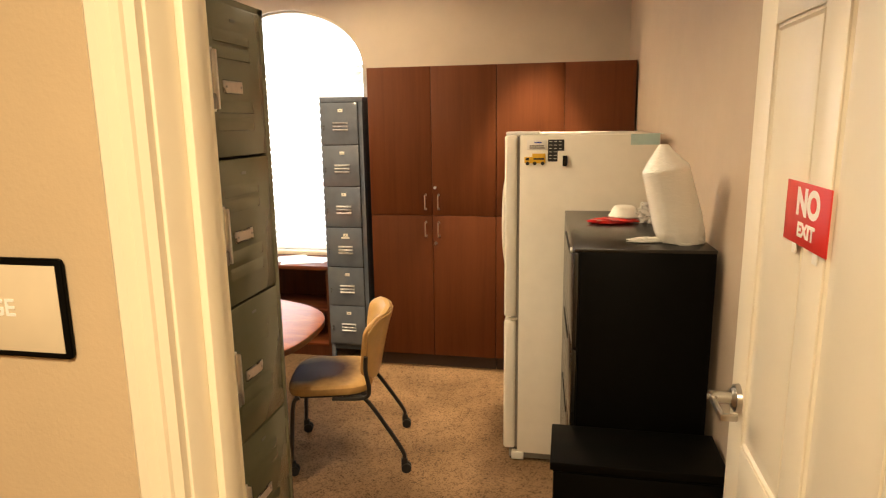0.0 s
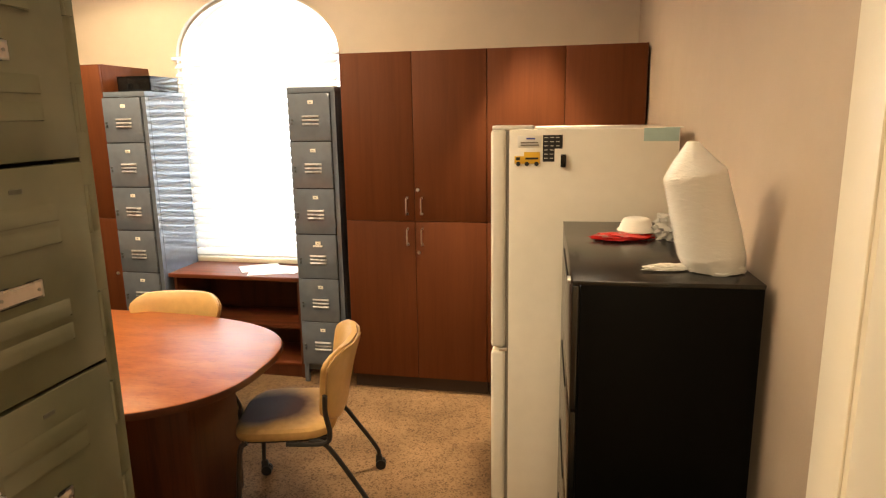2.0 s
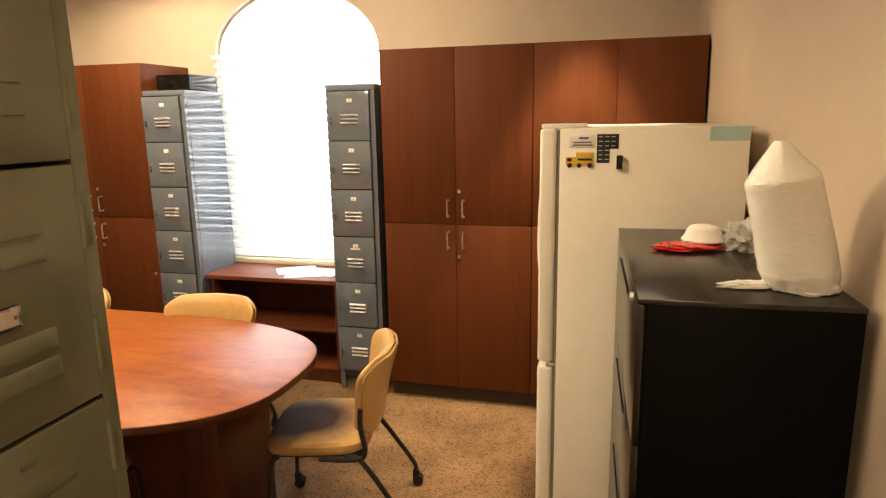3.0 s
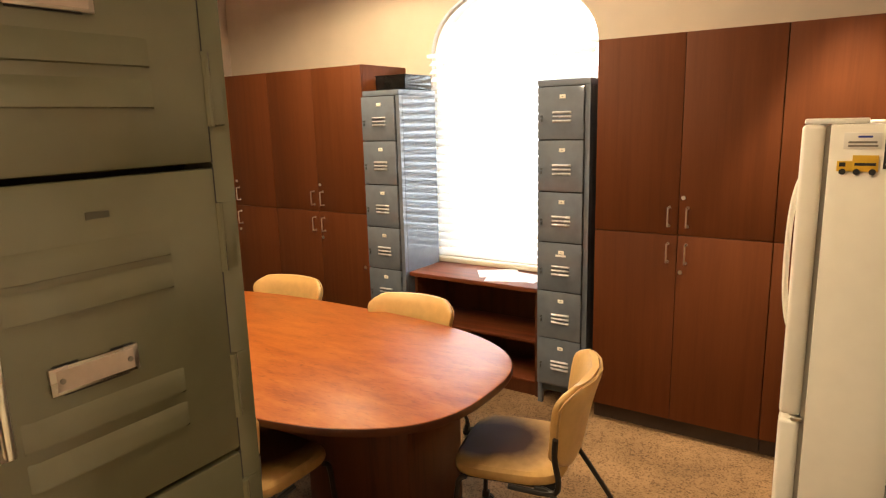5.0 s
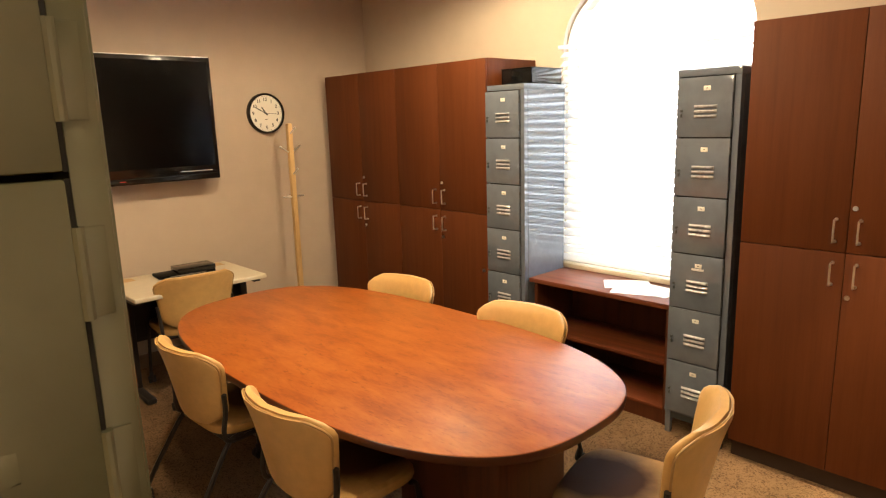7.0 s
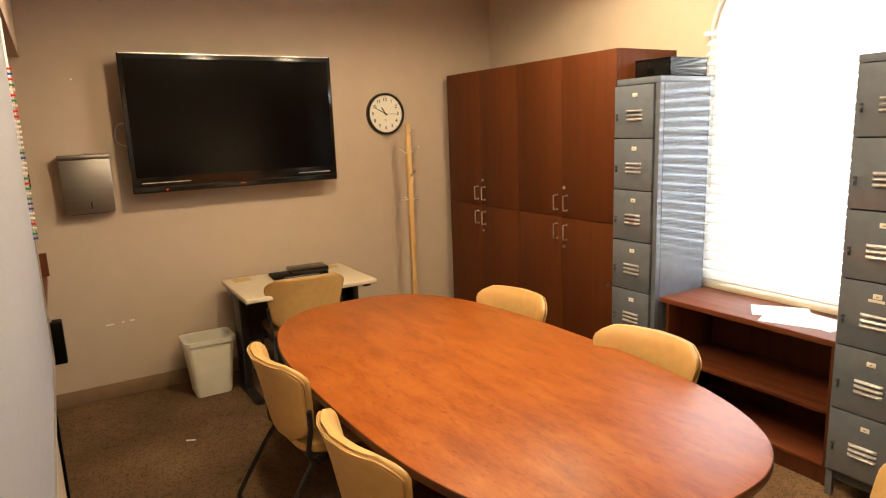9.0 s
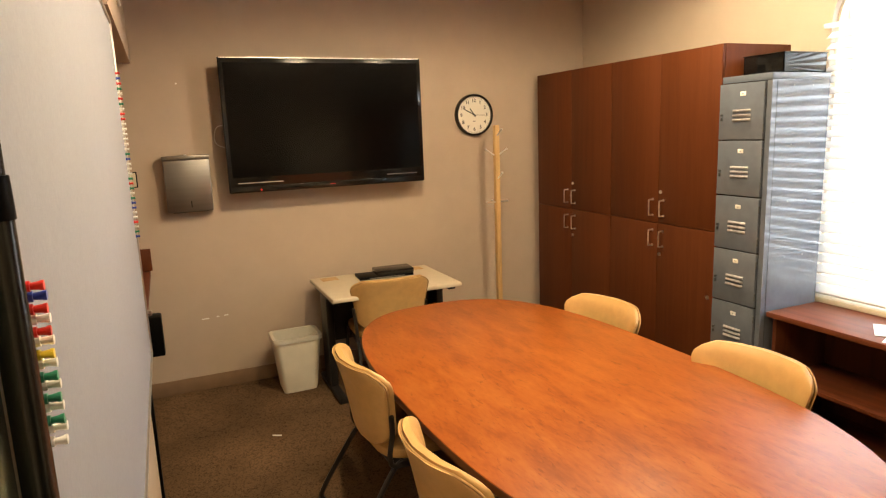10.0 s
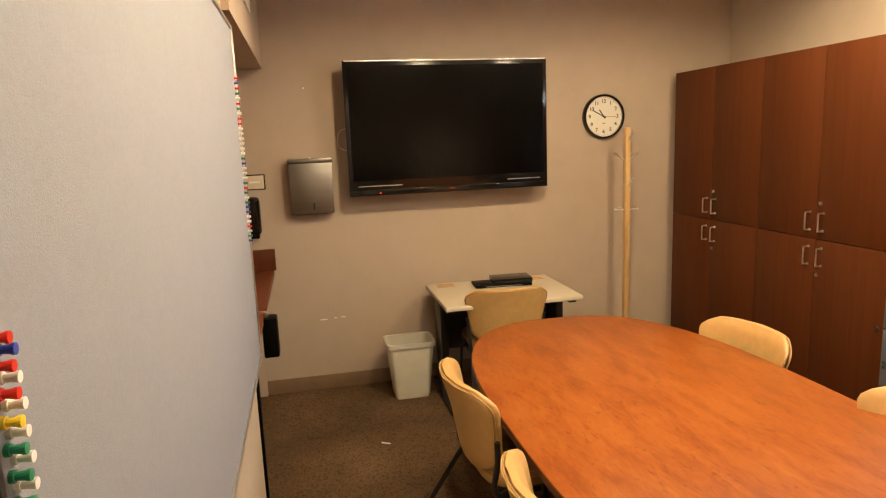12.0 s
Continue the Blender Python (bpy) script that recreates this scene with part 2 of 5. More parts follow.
M_CAB = wood("cherry_cabinet_laminate", (0.088, 0.0220, 0.0055), (0.104, 0.0280, 0.0070), (0.118, 0.0335, 0.0090), 0.56, (1, 1, 0.045), 26, spec=0.2)
M_CABIN = wood("cherry_shelf_veneer", (0.085, 0.022, 0.009), (0.16, 0.045, 0.018), (0.2, 0.06, 0.025), 0.48, (0.055, 1, 1), 14, spec=0.2)
M_TABLE = wood("cherry_table_laminate", (0.215, 0.050, 0.0078), (0.32, 0.083, 0.0125), (0.40, 0.124, 0.022), 0.38, (0.33, 1, 1), 12, cathedral=1.8, spec=0.27, flecks=0.6)
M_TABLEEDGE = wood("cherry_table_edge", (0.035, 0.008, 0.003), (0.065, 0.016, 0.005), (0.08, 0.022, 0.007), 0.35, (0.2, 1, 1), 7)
M_DARKWOOD = wood("dark_cherry_base", (0.04, 0.010, 0.004), (0.085, 0.023, 0.008), (0.105, 0.030, 0.011), 0.4, (1, 1, 0.06), 14)
M_TOEKICK = material("black_brown_plinth", (0.035, 0.018, 0.011), 0.6, scale=20)
M_LOCK = material("blue_grey_enamel", (0.135, 0.157, 0.192), 0.09, scale=18, amount=0.1, bump=0.004, bump_scale=40, stain=0.8, spec=0.8)
# louvres paler than their doors: caught lamp highlights put into the colour
M_LOUVRE = material("highlit_louvre_enamel", (0.46, 0.47, 0.48), 0.26, 0.3, scale=60, amount=0.3)
M_LOCKD = material("dark_grey_enamel", (0.045, 0.055, 0.062), 0.4, scale=18, amount=0.12)
M_OLIVE = material("olive_grey_enamel", (0.112, 0.113, 0.070), 0.24, scale=14, amount=0.12, bump=0.02, bump_scale=60, stain=0.9, spec=1.0)
M_OLIVED = material("dark_olive_enamel", (0.075, 0.075, 0.055), 0.5, scale=14, amount=0.12)
M_GAP = material("black_shadow_gap", (0.012, 0.011, 0.01), 0.8)
M_CHROME = material("brushed_chrome", (0.88, 0.86, 0.82), 0.3, 1.0, scale=60, amount=0.05)
M_STEEL = material("brushed_stainless_steel", (0.27, 0.255, 0.235), 0.42, 1.0, scale=30, amount=0.1, stretch=(1, 0.05, 1))
M_SATIN = material("satin_nickel", (0.46, 0.43, 0.39), 0.28, 1.0, scale=60, amount=0.06)
M_PAPER = material("white_paper", (0.82, 0.80, 0.75), 0.8, scale=10, amount=0.03)
# shade on the olive lockers' cards put into this dull colour
M_CARD = material("shaded_pink_card", (0.46, 0.38, 0.33), 0.7, scale=60, amount=0.12)
M_LABEL = material("yellowed_label_card", (0.82, 0.80, 0.72), 0.7, scale=40, amount=0.08)
M_INK = material("black_print", (0.02, 0.02, 0.02), 0.6)
M_BLACK = material("black_powder_coat", (0.003, 0.0027, 0.0024), 0.42, scale=25, amount=0.2, bump=0.03, bump_scale=200, spec=0.06)
M_POLE = material("black_gloss_tube_paint", (0.008, 0.009, 0.007), 0.26, scale=30, amount=0.2, spec=0.5)
M_BLACKTOP = material("black_satin_enamel", (0.010, 0.009, 0.008), 0.24, scale=12, amount=0.2, spec=0.6)
M_BLACKGLOSS = material("glossy_black_plastic", (0.006, 0.006, 0.006), 0.12)
M_SCREEN = material("dark_screen_glass", (0.0012, 0.0012, 0.0012), 0.16, scale=4, amount=0.1, spec=0.22)
M_TUBE = material("black_steel_tube", (0.015, 0.013, 0.012), 0.35, scale=30, amount=0.2)
M_RUBBER = material("black_rubber", (0.015, 0.015, 0.015), 0.7)
M_VINYL = material("tan_vinyl", (0.60, 0.37, 0.135), 0.38, scale=25, amount=0.08, bump=0.12, bump_scale=320)
M_PIPING = material("tan_vinyl_piping", (0.42, 0.25, 0.09), 0.45, scale=30, amount=0.08)
M_SEAT = seat_vinyl()
M_FRIDGE = material("off_white_appliance_enamel", (0.88, 0.84, 0.74), 0.24, scale=14, amount=0.03, bump=0.06, bump_scale=240)
M_GASKET = material("grey_door_gasket", (0.22, 0.20, 0.17), 0.7)
M_WHITEPL = material("white_plastic", (0.82, 0.80, 0.74), 0.35, scale=10, amount=0.03)
M_BLIND = sheer("white_blind_slat", (0.85, 0.84, 0.81), 0.08)
M_RAIL = sheer("white_headrail_plastic", (0.9, 0.9, 0.88), 0.8)
M_PANE = glass("window_glass")
M_SKY = glow("bright_overcast_daylight", (0.86, 0.93, 1.0), 3.6)
M_FABRIC = material("grey_board_fabric", (0.305, 0.315, 0.36), 0.9, scale=160, amount=0.05, bump=0.2, bump_scale=420)
M_ALU = material("matt_aluminium", (0.62, 0.60, 0.57), 0.4, 1.0, scale=30, amount=0.05)
M_RED = material("red_sign_plastic", (0.62, 0.025, 0.02), 0.4, scale=10, amount=0.04)
M_WHITE = material("white_print", (0.88, 0.86, 0.82), 0.5)
M_YELLOW = material("yellow_print", (0.75, 0.45, 0.03), 0.5)
M_TAPE = material("pale_blue_tape", (0.45, 0.62, 0.60), 0.5, scale=20, amount=0.06)
M_DESK = material("cream_desk_laminate", (0.66, 0.57, 0.42), 0.42, scale=20, amount=0.04)
M_BIN = material("cream_bin_plastic", (0.86, 0.82, 0.67), 0.45, scale=10, amount=0.05)
M_LINER = sheer("clear_bin_liner", (0.8, 0.78, 0.7), 0.35, 0.3)
M_PINE = wood("pale_pine", (0.42, 0.24, 0.09), (0.62, 0.40, 0.17), (0.7, 0.48, 0.22), 0.45, (1, 1, 0.08), 20)
M_FOAM = material("white_foam", (0.86, 0.84, 0.78), 0.6, scale=60, amount=0.03, bump=0.1, bump_scale=200)
M_BAG = sheer("milky_plastic_film", (0.93, 0.91, 0.86), 0.12, 0.17, 0.22)
M_REDFOIL = material("red_packet_film", (0.50, 0.018, 0.016), 0.14, scale=40, amount=0.5, bump=0.8, bump_scale=55)
M_CLEAR = sheer("crumpled_clear_film", (0.72, 0.70, 0.66), 0.4, 0.15)
M_PIN = {k: material(k + "_pin_plastic", c, 0.35) for k, c in (("red", (0.7, 0.03, 0.02)), ("white", (0.85, 0.84, 0.8)), ("blue", (0.03, 0.06, 0.4)), ("green", (0.02, 0.22, 0.12)), ("yellow", (0.8, 0.6, 0.04)))}
M_CLOCKFACE = material("clock_face_card", (0.80, 0.77, 0.68), 0.6, scale=10, amount=0.02)
M_LAMP = glow("lit_lamp_diffuser", (1.0, 0.82, 0.58), 6.0)

# ---- mesh helpers ----


def box(lo, hi, bevel=0.0, seg=2, bm=None):
    """A box between two corners, its edges rounded if bevel is given; added to bm."""
    tmp = bmesh.new()
    m = Matrix.Translation([(a + b) / 2 for a, b in zip(lo, hi)]) @ Matrix.Diagonal([*(max(1e-4, b - a) for a, b in zip(lo, hi)), 1])
    bmesh.ops.create_cube(tmp, size=1, matrix=m)
    if bevel:
        bmesh.ops.bevel(tmp, geom=tmp.edges[:], offset=bevel, segments=seg, profile=0.5, affect="EDGES")
    return merge(bm, tmp)


def merge(bm, tmp, m=None):
    if m is not None:
        tmp.transform(m)
    if bm is None:
        return tmp
    me = bpy.data.meshes.new("tmp")
    tmp.to_mesh(me)
    tmp.free()
    bm.from_mesh(me)
    bpy.data.meshes.remove(me)
    return bm


def rod(a, b, r, r2=None, n=14, bm=None):
    a, b = Vector(a), Vector(b)
    tmp = bmesh.new()
    bmesh.ops.create_cone(tmp, cap_ends=True, segments=n, radius1=r, radius2=r if r2 is None else r2, depth=(b - a).length)
    m = Matrix.Translation((a + b) / 2) @ (b - a).to_track_quat("Z", "Y").to_matrix().to_4x4()
    return merge(bm, tmp, m)


def ball(c, r, bm=None, n=12, squash=(1, 1, 1)):
    tmp = bmesh.new()
    bmesh.ops.create_uvsphere(tmp, u_segments=n, v_segments=max(6, n // 2), radius=r)
    return merge(bm, tmp, Matrix.Translation(c) @ Matrix.Diagonal((*squash, 1)))


def tube(points, r, n=10, bm=None, closed=False):
    """A round tube along a smooth line through the points."""
    pts = [Vector(p) for p in points]
    fine = []
    for i in range(len(pts) - 1):
        p0, p1, p2, p3 = pts[max(0, i - 1)], pts[i], pts[i + 1], pts[min(len(pts) - 1, i + 2)]
        for k in range(6):
            t = k / 6
            fine.append(0.5 * ((2 * p1) + (p2 - p0) * t + (2 * p0 - 5 * p1 + 4 * p2 - p3) * t * t + (3 * p1 - p0 - 3 * p2 + p3) * t ** 3))
    fine.append(pts[-1])
    tmp = bmesh.new()
    rings = []
    side = None
    for i, p in enumerate(fine):
        d = (fine[min(i + 1, len(fine) - 1)] - fine[max(i - 1, 0)]).normalized()
        if side is None:
            side = d.orthogonal().normalized()
        side = (side - d * side.dot(d)).normalized()
        up = d.cross(side)
        rings.append([tmp.verts.new(p + r * (math.cos(2 * math.pi * k / n) * side + math.sin(2 * math.pi * k / n) * up)) for k in range(n)])
    for a, b in zip(rings, rings[1:]):
        for k in range(n):
            tmp.faces.new((a[k], a[(k + 1) % n], b[(k + 1) % n], b[k]))
    tmp.faces.new(rings[0][::-1])
    tmp.faces.new(rings[-1])
    return merge(bm, tmp)


def prism(outline, lo, hi, bm=None, bevel=0.0, hole=None):
    """An outline of (x, y) drawn up from lo to hi; hole is an inner outline."""
    tmp = bmesh.new()
    if hole is None:
        f = tmp.faces.new([tmp.verts.new((x, y, lo)) for x, y in outline])
    else:
        es = []
        for line in (outline, hole):
            vs = [tmp.verts.new((x, y, lo)) for x, y in line]
            es += [tmp.edges.new((vs[i], vs[(i + 1) % len(vs)])) for i in range(len(vs))]
        bmesh.ops.triangle_fill(tmp, edges=es, use_beauty=True)
    r = bmesh.ops.extrude_face_region(tmp, geom=tmp.faces[:])
    bmesh.ops.translate(tmp, vec=(0, 0, hi - lo), verts=[v for v in r["geom"] if isinstance(v, bmesh.types.BMVert)])
    bmesh.ops.recalc_face_normals(tmp, faces=tmp.faces[:])
    if bevel:
        sharp = [e for e in tmp.edges if len(e.link_faces) == 2 and e.calc_face_angle(0) > 0.6]
        bmesh.ops.bevel(tmp, geom=sharp, offset=bevel, segments=2, profile=0.5, affect="EDGES")
    return merge(bm, tmp)


def loft(rings, bm=None, cap=True):
    """Skin between closed rings of equal count."""
    tmp = bmesh.new()
    vs = [[tmp.verts.new(p) for p in ring] for ring in rings]
    n = len(vs[0])
    for a, b in zip(vs, vs[1:]):
        for k in range(n):
            tmp.faces.new((a[k], a[(k + 1) % n], b[(k + 1) % n], b[k]))
    if cap:
        tmp.faces.new(vs[0][::-1])
        tmp.faces.new(vs[-1])
    bmesh.ops.recalc_face_normals(tmp, faces=tmp.faces[:])
    return merge(bm, tmp)


def mesh_object(name, bm, mat, smooth=0.6):
    me = bpy.data.meshes.new(name)
    bmesh.ops.recalc_face_normals(bm, faces=bm.faces[:])
    for f in bm.faces:
        f.smooth = bool(smooth)
    for e in bm.edges:
        e.smooth = not (len(e.link_faces) == 2 and e.calc_face_angle(0) > smooth)
    bm.to_mesh(me)
    bm.free()
    me.materials.append(mat)
    return new(name, me)


def part(name, bm, mat, parent, label=""):
    ob = mesh_object(name, bm, mat)
    ob.parent = parent
    return tagged(ob, label) if label else ob


def thing(name, label, category, m=None, group=""):
    ob = new(name)
    ob.empty_display_size = 0.1
    if m is not None:
        ob.matrix_world = m
    return tagged(ob, label, category, group)


def single(name, bm, mat, label, category, m=None, group=""):
    ob = mesh_object(name, bm, mat)
    if m is not None:
        ob.matrix_world = m
    return tagged(ob, label, category, group)


def structure(name, bm, mat, label="", category=""):
    return tagged(mesh_object(name, bm, mat), label, category or name.split("_")[0], kind="structure")


def lettering(name, body, size, mat, parent, m, align="CENTER", bold=0.0):
    """Flat raised letters in the built-in font, as a mesh part."""
    cu = bpy.data.curves.new(name, "FONT")
    cu.body, cu.size, cu.align_x, cu.align_y, cu.extrude = body, size, align, "CENTER", 0.0004
    cu.offset = bold * size
    tmp = bpy.data.objects.new("tmp", cu)
    me = bpy.data.meshes.new_from_object(tmp)
    bpy.data.objects.remove(tmp)
    bpy.data.curves.remove(cu)
    me.name = name
    me.materials.clear()
    me.materials.append(mat)
    me.transform(m)
    ob = new(name, me)
    ob.parent = parent
    return ob

# ---- structure ----
CEIL = 2.95
NORTH, WEST = 5.05, -5.0
E_N, E_S = (0.51, 5.05), (0.665, 0.84)  # the east wall's inner face


def east_x(y):
    return E_N[0] + (E_N[1] - y) / (E_N[1] - E_S[1]) * (E_S[0] - E_N[0])


structure("floor", box((-5.3, -2.2, -0.08), (1.9, 5.35, 0.0)), M_CARPET, "speckled brown loop carpet with worn dull patches and shade painted into its west end", "floor")
structure("ceiling", box((-5.3, -2.2, CEIL), (1.9, 5.35, CEIL + 0.1)), M_CEIL, "off-white mineral fibre ceiling", "ceiling")

# north wall with the arched window opening, drawn as (x, z) and stood up
WIN_L, WIN_R, WIN_SILL, WIN_SPRING, WIN_RISE = -2.765, -1.505, 0.76, 2.25, 0.44
_c, _h = (WIN_L + WIN_R) / 2, (WIN_R - WIN_L) / 2
ARCH = [(WIN_L, WIN_SILL), (WIN_R, WIN_SILL)] + [(_c + _h * math.cos(a * math.pi / 28), WIN_SPRING + WIN_RISE * math.sin(a * math.pi / 28)) for a in range(29)]
_bm = prism([(-5.2, 0), (0.75, 0), (0.75, CEIL), (-5.2, CEIL)], 0, 0.2, hole=ARCH)
_bm.transform(Matrix.Translation((0, NORTH + 0.2, 0)) @ Matrix.Rotation(radians(90), 4, "X"))
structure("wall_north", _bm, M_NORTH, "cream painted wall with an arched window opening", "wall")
structure("wall_west", box((WEST - 0.2, 0.3, 0), (WEST, NORTH - 0.001, CEIL)), M_WALL, "taupe painted wall behind the screen", "wall")
_bm = prism([E_N, E_S, (E_S[0] + 0.2, E_S[1]), (E_N[0] + 0.3, E_N[1])], 0, CEIL)
structure("wall_east", _bm, M_WALL, "taupe painted wall behind refrigerator and filing cabinet", "wall")

# doorway wall, with the corridor behind it
JL, JR, WS, WN, HEAD = -0.349, 0.575, 0.725, 0.84, 2.16
structure("wall_south_1", box((-1.6, WS, 0), (JL - 0.02, WN, CEIL)), M_HALL, "beige painted corridor wall beside the doorway", "wall")
structure("wall_south_2", box((JR + 0.02, WS, 0), (1.9, WN - 0.002, CEIL)), M_HALL, "beige painted corridor wall beside the doorway", "wall")
structure("wall_south_3", box((JL - 0.02, WS, HEAD + 0.02), (JR + 0.02, WN, CEIL)), M_HALL, "beige painted wall over the doorway", "wall")
structure("corridor_wall_1", box((-1.8, -2.2, 0), (-1.6, WN, CEIL)), M_HALL, "plain beige corridor wall", "wall")
structure("corridor_wall_2", box((1.7, -2.2, 0), (1.9, WS, CEIL)), M_HALL, "plain beige corridor wall", "wall")
structure("corridor_wall_3", box((-1.6, -2.2, 0), (1.7, -2.0, CEIL)), M_HALL, "plain beige corridor wall", "wall")

door_frame = tagged(new("door_1"), "cream painted door frame with moulded casing", "door frame", kind="structure")


def casing(x0, sgn):
    """Moulded casing profile swept up one side of the doorway."""
    prof = [(0, 0), (0, 0.012), (0.009, 0.018), (0.019, 0.012), (0.030, 0.013), (0.039, 0.022), (0.050, 0.024), (0.057, 0.018), (0.060, 0.0)]
    bm = prism([(x0 + sgn * a, WS - b) for a, b in prof], 0, HEAD + 0.07)
    return bm


part("casing", casing(JL - 0.004, -1), M_TRIM, door_frame)
part("casing", casing(JR + 0.004, 1), M_TRIM, door_frame)
part("head_casing", box((JL - 0.004, WS - 0.018, HEAD + 0.002), (JR + 0.004, WS, HEAD + 0.07), 0.004), M_TRIM, door_frame)
part("room_casing", box((JL - 0.07, WN, 0), (JL - 0.004, WN + 0.016, HEAD + 0.07), 0.005), M_TRIM, door_frame)
part("jamb", box((JL - 0.02, WS + 0.001, 0), (JL, WN - 0.001, HEAD), 0.002), M_TRIM, door_frame)
part("jamb", box((JR, WS + 0.001, 0), (JR + 0.02, WN - 0.001, HEAD), 0.002), M_TRIM, door_frame)
part("head_jamb", box((JL, WS + 0.001, HEAD), (JR, WN - 0.001, HEAD + 0.02), 0.002), M_TRIM, door_frame)
part("door_stop", box((JL, WS + 0.05, 0), (JL + 0.012, WS + 0.085, HEAD), 0.003), M_TRIM, door_frame)

# block behind the lockers that carries the pin board, and the kitchenette recess
BRD = 1.512
structure("wall_partition", box((-3.07, 0.84, 0), (-0.996, BRD, CEIL)), M_WALL, "taupe painted partition that carries the pin board", "wall")
structure("wall_recess", box((WEST, 0.3, 0), (-1.6, 0.84, CEIL)), M_WALL, "plain taupe wall at the back of the kitchenette", "wall")
structure("soffit", box((WEST, 0.84, 2.27), (-3.07, BRD + 0.03, CEIL)), M_WALL, "taupe painted soffit over the kitchenette", "soffit")
structure("corner_trim", box((-3.085, BRD - 0.02, 0), (-3.05, BRD + 0.012, 0.92), 0.002), M_BLACK, "black corner strip at the end of the partition", "trim")
structure("baseboard_west", box((WEST, 1.397, 0), (WEST + 0.012, 4.52, 0.105), 0.004), M_BASE, "brown rubber baseboard", "baseboard")
structure("baseboard_partition", box((-3.05, BRD, 0), (-1.06, BRD + 0.010, 0.105), 0.004), M_BASE, "brown rubber baseboard", "baseboard")
_bm = prism([(east_x(4.4) - 0.012, 4.4), (east_x(1.0) - 0.012, 1.0), (east_x(1.0), 1.0), (east_x(4.4), 4.4)], 0, 0.105)
structure("baseboard_east", _bm, M_BASE, "brown rubber baseboard", "baseboard")

# ---- window ----
window = tagged(new("window_1"), "white arched window with closed horizontal blinds, blazing with daylight", "window", kind="structure")
_in = [(x + (0.016 if x < _c - 0.01 else -0.016 if x > _c + 0.01 else 0), z + (0.016 if z < 1 else -0.016 * max(0, (z - WIN_SPRING) / WIN_RISE))) for x, z in ARCH]
_stand = Matrix.Translation((0, NORTH + 0.09, 0)) @ Matrix.Rotation(radians(90), 4, "X")
_bm = prism(ARCH, 0, 0.05, hole=_in)
_bm.transform(_stand)
part("window_frame", _bm, M_TRIM, window)
_bm = prism(_in, 0.02, 0.026)
_bm.transform(_stand)
_pane = part("pane", _bm, M_PANE, window)
_pane.visible_shadow = False
part("window_sill", box((WIN_L - 0.01, NORTH - 0.07, WIN_SILL - 0.028), (WIN_R + 0.01, NORTH + 0.004, WIN_SILL + 0.004), 0.006), M_TRIM, window)
structure("backdrop", box((-4.6, 5.9, -0.5), (0.4, 5.92, 3.8)), M_SKY, "bright hazy daylight outside the window", "backdrop")

blinds = thing("window_blind", "closed white slatted blind glowing in daylight", "blind")
part("headrail", box((WIN_L - 0.016, NORTH - 0.045, WIN_SPRING - 0.02), (WIN_R + 0.004, NORTH - 0.004, WIN_SPRING + 0.004), 0.004), M_RAIL, blinds)
_slat = box((WIN_L + 0.012, -0.029, -0.0014), (WIN_R - 0.002, 0.029, 0.0014))
_slat.transform(Matrix.Rotation(radians(38), 4, "X"))
_first = part("slat", _slat, M_BLIND, blinds)
_first.location = (0, NORTH - 0.030, WIN_SPRING - 0.06)
_n = 25
for _i in range(1, _n):
    _o = _first.copy()
    scene.collection.objects.link(_o)
    _o.location = (0, NORTH - 0.030, WIN_SPRING - 0.06 - _i * 0.0578)
part("bottom_rail", box((WIN_L + 0.012, NORTH - 0.046, WIN_SILL + 0.012), (WIN_R - 0.003, NORTH - 0.014, WIN_SILL + 0.035), 0.004), M_WHITEPL, blinds)

# ---- tall cherry cabinets ----


def handle(parent, x, y, z):
    """Bow handle, upright, of chromed wire."""
    bm = tube([(x, y, z + 0.05), (x, y - 0.030, z + 0.049), (x, y - 0.034, z + 0.04), (x, y - 0.034, z - 0.04), (x, y - 0.030, z - 0.049), (x, y, z - 0.05)], 0.0046, 8)
    for e in (-1, 1):
        rod((x, y, z + e * 0.05), (x, y - 0.006, z + e * 0.05), 0.008, 0.006, 12, bm)
    return part("handle", bm, M_CHROME, parent, "small chrome bow handle")


def cabinet_unit(x0, x1, yf, top, seam, label):
    """Two-door-wide tall cabinet with upper and lower doors."""
    back = NORTH - 0.004
    c = thing("tall_cabinet", label, "cabinet", Matrix.Translation(((x0 + x1) / 2, yf, 0)), "cherry cabinets along the window wall")
    w = (x1 - x0) / 2
    b = back - yf
    part("body", box((-w, 0.021, 0.10), (w, b, top), 0.002), M_CAB, c)
    part("plinth", box((-w + 0.002, 0.05, 0.0), (w - 0.002, b, 0.10)), M_TOEKICK, c, "dark recessed plinth")
    for k in (-1, 1):
        lo, hi = (-w + 0.0015, -0.0015) if k < 0 else (0.0015, w - 0.0015)
        d = part("upper_door", box((lo, 0.0, seam + 0.002), (hi, 0.019, top - 0.002), 0.0015), M_CAB, c)
        handle(d, k * 0.047, 0.0, seam + 0.098)
        if k > 0:
            part("lock", rod((0.022, 0.002, seam + 0.2), (0.022, -0.006, seam + 0.2), 0.011), M_CHROME, d, "round chrome cam lock")
        d = part("lower_door", box((lo, 0.0, 0.105), (hi, 0.019, seam - 0.002), 0.0015), M_CAB, c)
        handle(d, k * 0.047, 0.0, seam - 0.098)
        if k > 0:
            part("lock", rod((0.022, 0.002, seam - 0.2), (0.022, -0.006, seam - 0.2), 0.011), M_CHROME, d, "round chrome cam lock")
    return c


